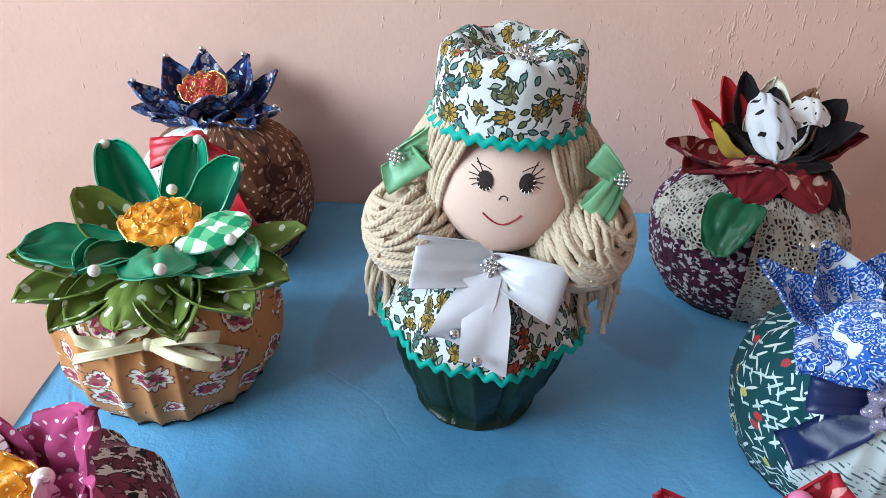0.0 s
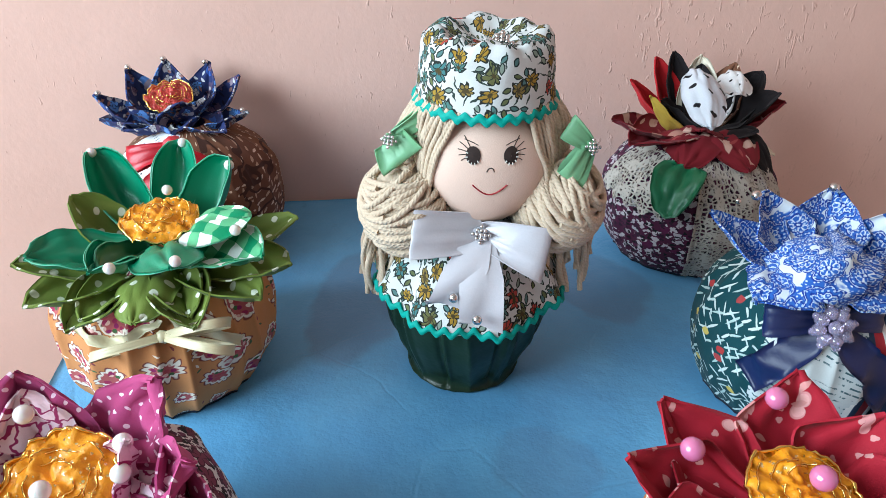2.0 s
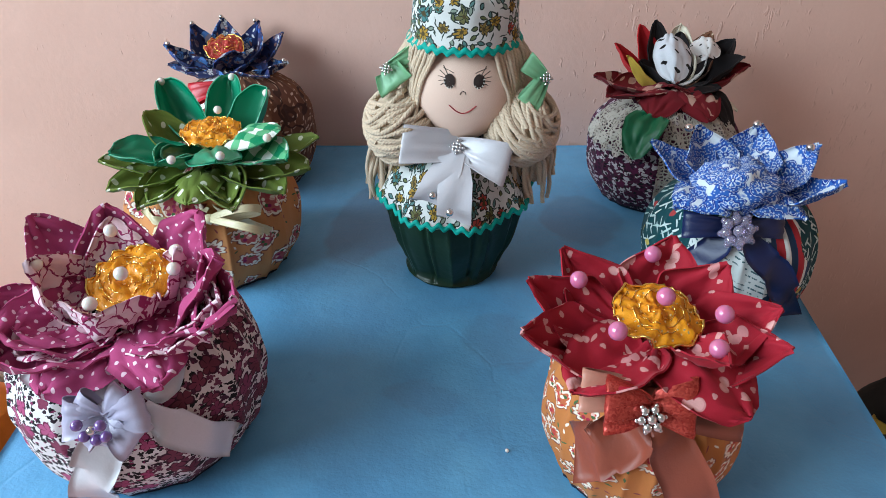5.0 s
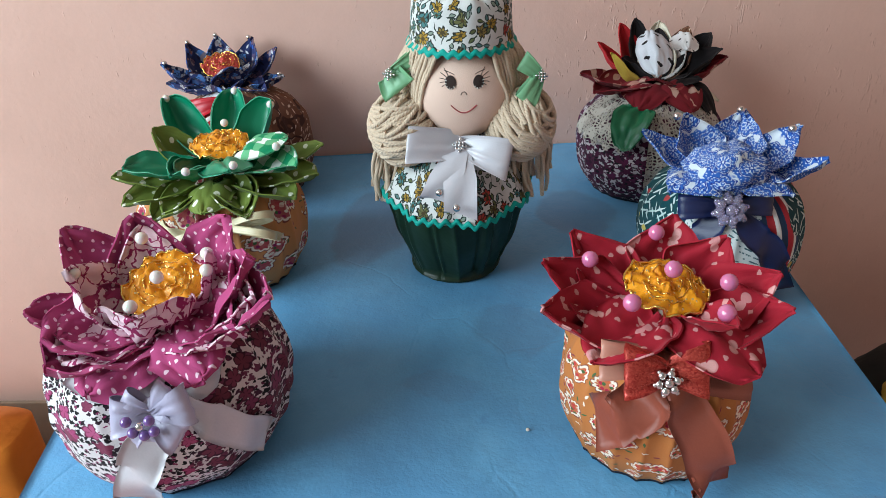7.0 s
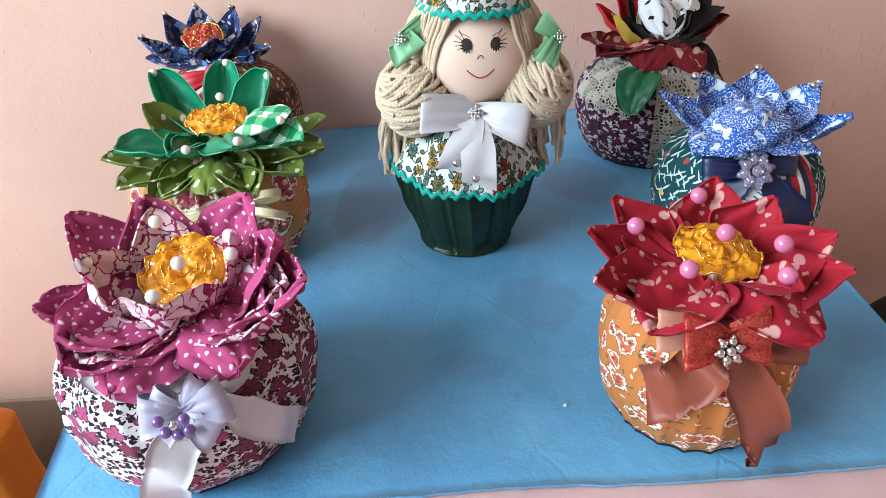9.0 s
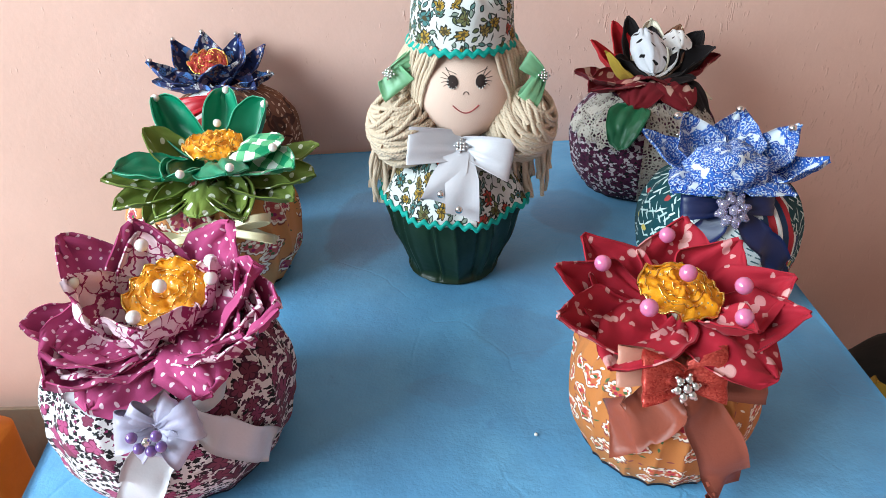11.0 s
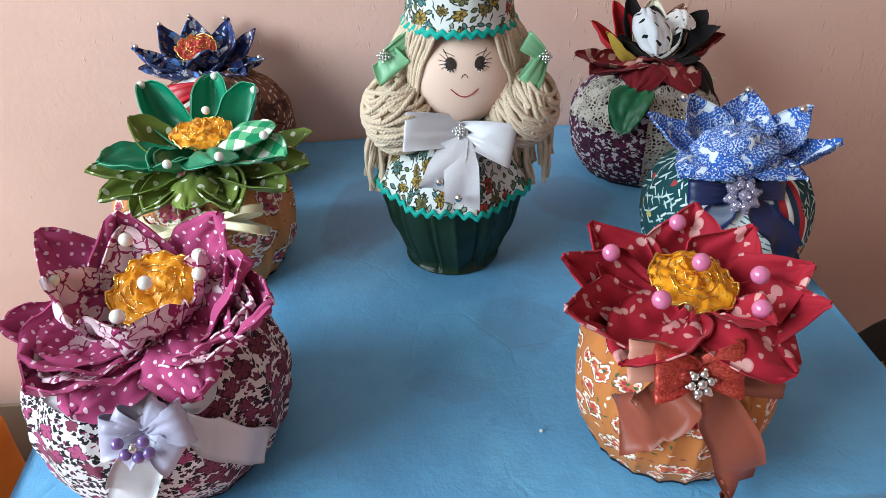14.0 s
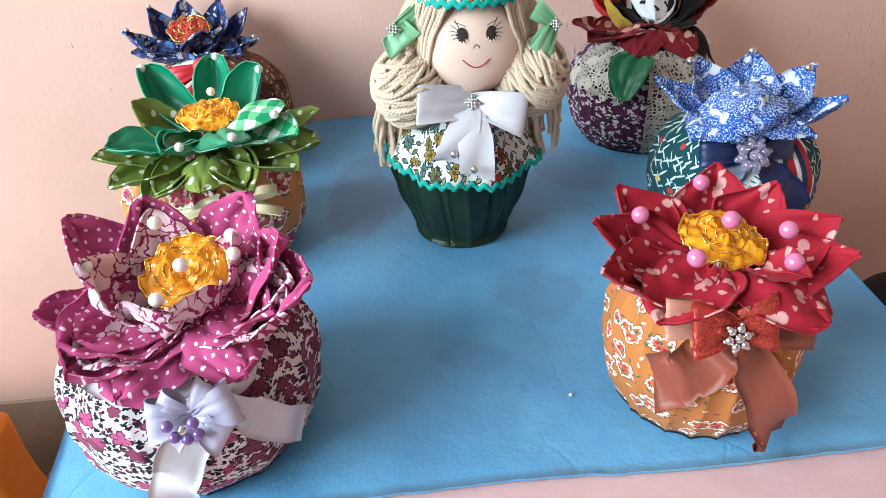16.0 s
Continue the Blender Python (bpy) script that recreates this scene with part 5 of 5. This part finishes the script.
# fringe from under the hat to the buns, on both sides of the face
for sg, n_ in ((-1, 18), (1, 14)):
    for k_ in range(n_):
        q0 = k_ / (n_ - 1)
        a0 = radians(-90 + sg * ((24 if sg < 0 else 33) + 58 * q0))
        s0 = np.array((TX + 0.0412 * math.cos(a0), TY + 0.0412 * math.sin(a0), TZ + 0.004))
        end = np.array((HC[0] + sg * (0.0365 + 0.010 * q0), HC[1] - 0.030 + 0.030 * q0, 0.170 + 0.004 * q0))
        pts = []
        for q in np.linspace(0, 1, 12):
            p = s0 * (1 - q) + end * q
            p[0] += sg * (0.002 + 0.008 * q0) * math.sin(math.pi * q)
            d = (p - HC) / np.array(HR)
            l = np.linalg.norm(d)
            if l < 1.05:
                p = HC + d / l * 1.05 * np.array(HR)
            pts.append(p)
        pts = [np.array(wobble(p, 60 + k_, 0.0022)) for p in pts]
        b.tube(pts, 0.00165 + 0.0003 * math.sin(k_ * 2.3), m_yarn, 6)
# hair at the back of the head
for k_ in range(26):
    a0 = radians(-10 + 200 * k_ / 25)
    pts = [(HC[0] + 0.0435 * math.cos(a0) * math.cos(e_ * 0.9), HC[1] + 0.0445 * math.sin(a0) * math.cos(e_ * 0.9), HC[2] + 0.030 - 0.06 * (e_ + 0.2)) for e_ in np.linspace(-0.2, 0.9, 10)]
    b.tube(pts, 0.0024, m_yarn, 5)

# hair bows
for c, sg in (((-0.0225, 0.336, 0.200), -1), ((0.0985, 0.334, 0.197), 1)):
    c = np.array(c)
    lobes = (((0.5, -0.35, -0.75), (0.78, 0.0, 0.62), 0.016, 0.030, 0.7), ((0.8, 0.15, 0.45), (-0.4, 0.0, 0.8), 0.024, 0.014, 0.5)) if sg < 0 else (((-0.5, -0.4, -0.75), (0.6, 0.0, -0.6), 0.026, 0.020, 0.4), ((-0.75, 0.0, 0.6), (0.5, 0.2, 0.8), 0.020, 0.016, 0.4))
    for o_, w_, long, wide, pinch in lobes:
        loop_sheet(b, c, o_, w_, long, wide, m_mint, 0.4, pinch, seed=sg)
    b.ball(c, 0.004, m_mint, 8)
    cluster(c + np.array((0, -0.004, 0.001)), 0.0012, (0.2 * sg, -1, 0.4), 2)

# white satin bow on the chest
WB = np.array((0.033, 0.322, 0.1445))
b.ball(WB, 0.0055, m_white_satin, 10, (1, 0.8, 1.1), 0.2)
loop_sheet(b, WB + np.array((0, -0.002, 0)), (-1, -0.30, 0.14), (0.12, 0.5, 1), 0.045, 0.030, m_white_satin, 0.12, 0.75, seed=1)
loop_sheet(b, WB + np.array((0, -0.002, 0)), (1, -0.32, -0.22), (0.25, 0.5, 1), 0.044, 0.034, m_white_satin, 0.38, 0.35, seed=4)
for end, w in (((0.0125, 0.293, 0.108), 0.029), ((0.033, 0.285, 0.098), 0.027)):
    P, UV = [], []
    end = np.array(end)
    for i in range(15):
        q = i / 14
        p = WB * (1 - q) + end * q + np.array((0, -0.009 * math.sin(math.pi * q), 0.003 * math.sin(math.pi * q)))
        ww = w * (0.55 + 0.45 * min(1, q * 2))
        P.append([p + np.array((1.0, 0.0, 0.1)) * s * ww / 2 + np.array((0, -0.0012 * math.sin(3 * s + 5 * q), 0)) + (np.array((0, 0, -0.006 * s)) if i == 14 else 0) for s in np.linspace(-1, 1, 7)])
        UV.append([(s * ww / 2, q * 0.05) for s in np.linspace(-1, 1, 7)])
    b.sheet(P, UV, m_white_satin, 0.0006)
cluster(WB + np.array((0, -0.006, 0.001)), 0.0014, (0, -1, 0.5), 2)
b.ball((0.016, 0.291, 0.1155), 0.0032, m_silver, 8)
b.ball((0.030, 0.2795, 0.1075), 0.0032, m_silver, 8)
tagged(b.object("doll", origin=(DX, DY, 0.0008)), "yarn-haired fabric doll in a floral hat on a dark green bottle", "doll")

# ---- things beside the table ----
b = Build()
# tall orange bag standing on the floor
P, UV = [], []
for i in range(21):
    q = i / 20
    w, dpt = 0.180 - 0.004 * q, 0.075 - 0.03 * q
    row = []
    for j in range(64):
        th = 2 * math.pi * j / 64
        cx_, sy_ = math.cos(th), math.sin(th)
        x = math.copysign(abs(cx_) ** 0.3, cx_) * w
        y = math.copysign(abs(sy_) ** 0.4, sy_) * dpt
        p = Vector((-0.685 + x, 0.40 + y, FLOOR_Z + 0.523 * q))
        row.append(tuple(wobble(p, 9, 0.006)))
    P.append(row)
    UV.append([(j * 0.012, q * 0.6) for j in range(64)])
P.append([tuple(np.mean(P[-1], axis=0))] * 64)
UV.append(UV[-1])
b.grid(P, UV, m_orangecloth, wrap=True)
tagged(b.object("orange_bag", origin=(-0.685, 0.40, FLOOR_Z)), "bright orange nylon bag standing beside the table", "bag")

carton = tagged(new("cardboard_box"), "open brown cardboard box against the wall", "box")
carton.location = (-0.55, 0.47, FLOOR_Z)
for nm, lo, hi in (("side", (-0.90, 0.560, FLOOR_Z), (-0.37, 0.566, -0.362)), ("side", (-0.50, 0.47, FLOOR_Z), (-0.37, 0.476, -0.47)), ("side", (-0.906, 0.49, FLOOR_Z), (-0.90, 0.56, -0.46)), ("side", (-0.37, 0.476, FLOOR_Z), (-0.364, 0.56, -0.40)), ("bottom", (-0.90, 0.477, FLOOR_Z), (-0.37, 0.559, FLOOR_Z + 0.005))):
    o = box_mesh(nm, lo, hi, m_card, 0.001)
    o.location = Vector(o.location) - Vector(carton.location)
    o.parent = carton
b = Build()
b.ball((-0.475, 0.517, -0.54), 1.0, m_grey, 28, (0.085, 0.036, 0.14), 0.35)
for k_ in range(6):
    petal_sheet(b, (-0.42 - 0.022 * k_, 0.525, -0.41 - 0.008 * k_), (-0.425 - 0.022 * k_, 0.484, -0.52), 0.06, m_grey, 0.6, -0.2, k_, blunt=0.5)
tagged(b.object("grey_cloth", origin=(-0.50, 0.49, -0.77)), "crumpled grey-beige cloth stuffed in the cardboard box", "cloth")

b = Build()
P, UV = [], []
for i in range(25):
    q = i / 24
    rr = (0.20 * (1 - 0.25 * q) if q < 0.8 else 0.16 * math.sqrt(max(0.0, 1 - ((q - 0.8) / 0.2) ** 2)))
    P.append([tuple(wobble((0.69 + rr * 1.1 * math.cos(t), 0.46 + rr * 0.75 * math.sin(t), FLOOR_Z + 0.575 * q), 12, 0.012)) for t in np.linspace(0, 2 * math.pi, 44, endpoint=False)])
    UV.append([(j * 0.02, q * 0.6) for j in range(44)])
b.grid(P, UV, m_darkbag, wrap=True)
tagged(b.object("black_bag", origin=(0.69, 0.46, FLOOR_Z)), "bulging black cloth bag on the floor beside the table", "bag")
b = Build()
for k_, (x, y, z) in enumerate(((0.548, 0.43, -0.225), (0.566, 0.415, -0.235), (0.585, 0.405, -0.23), (0.535, 0.445, -0.245))):
    petal_sheet(b, (x + 0.035, y + 0.012, z - 0.09), (x, y, z), 0.06, m_yellow, 0.6, 0.1, k_, blunt=0.4)
tagged(b.object("yellow_cloth", origin=(0.58, 0.43, -0.32)), "mustard yellow cloth draped on the black bag", "cloth")
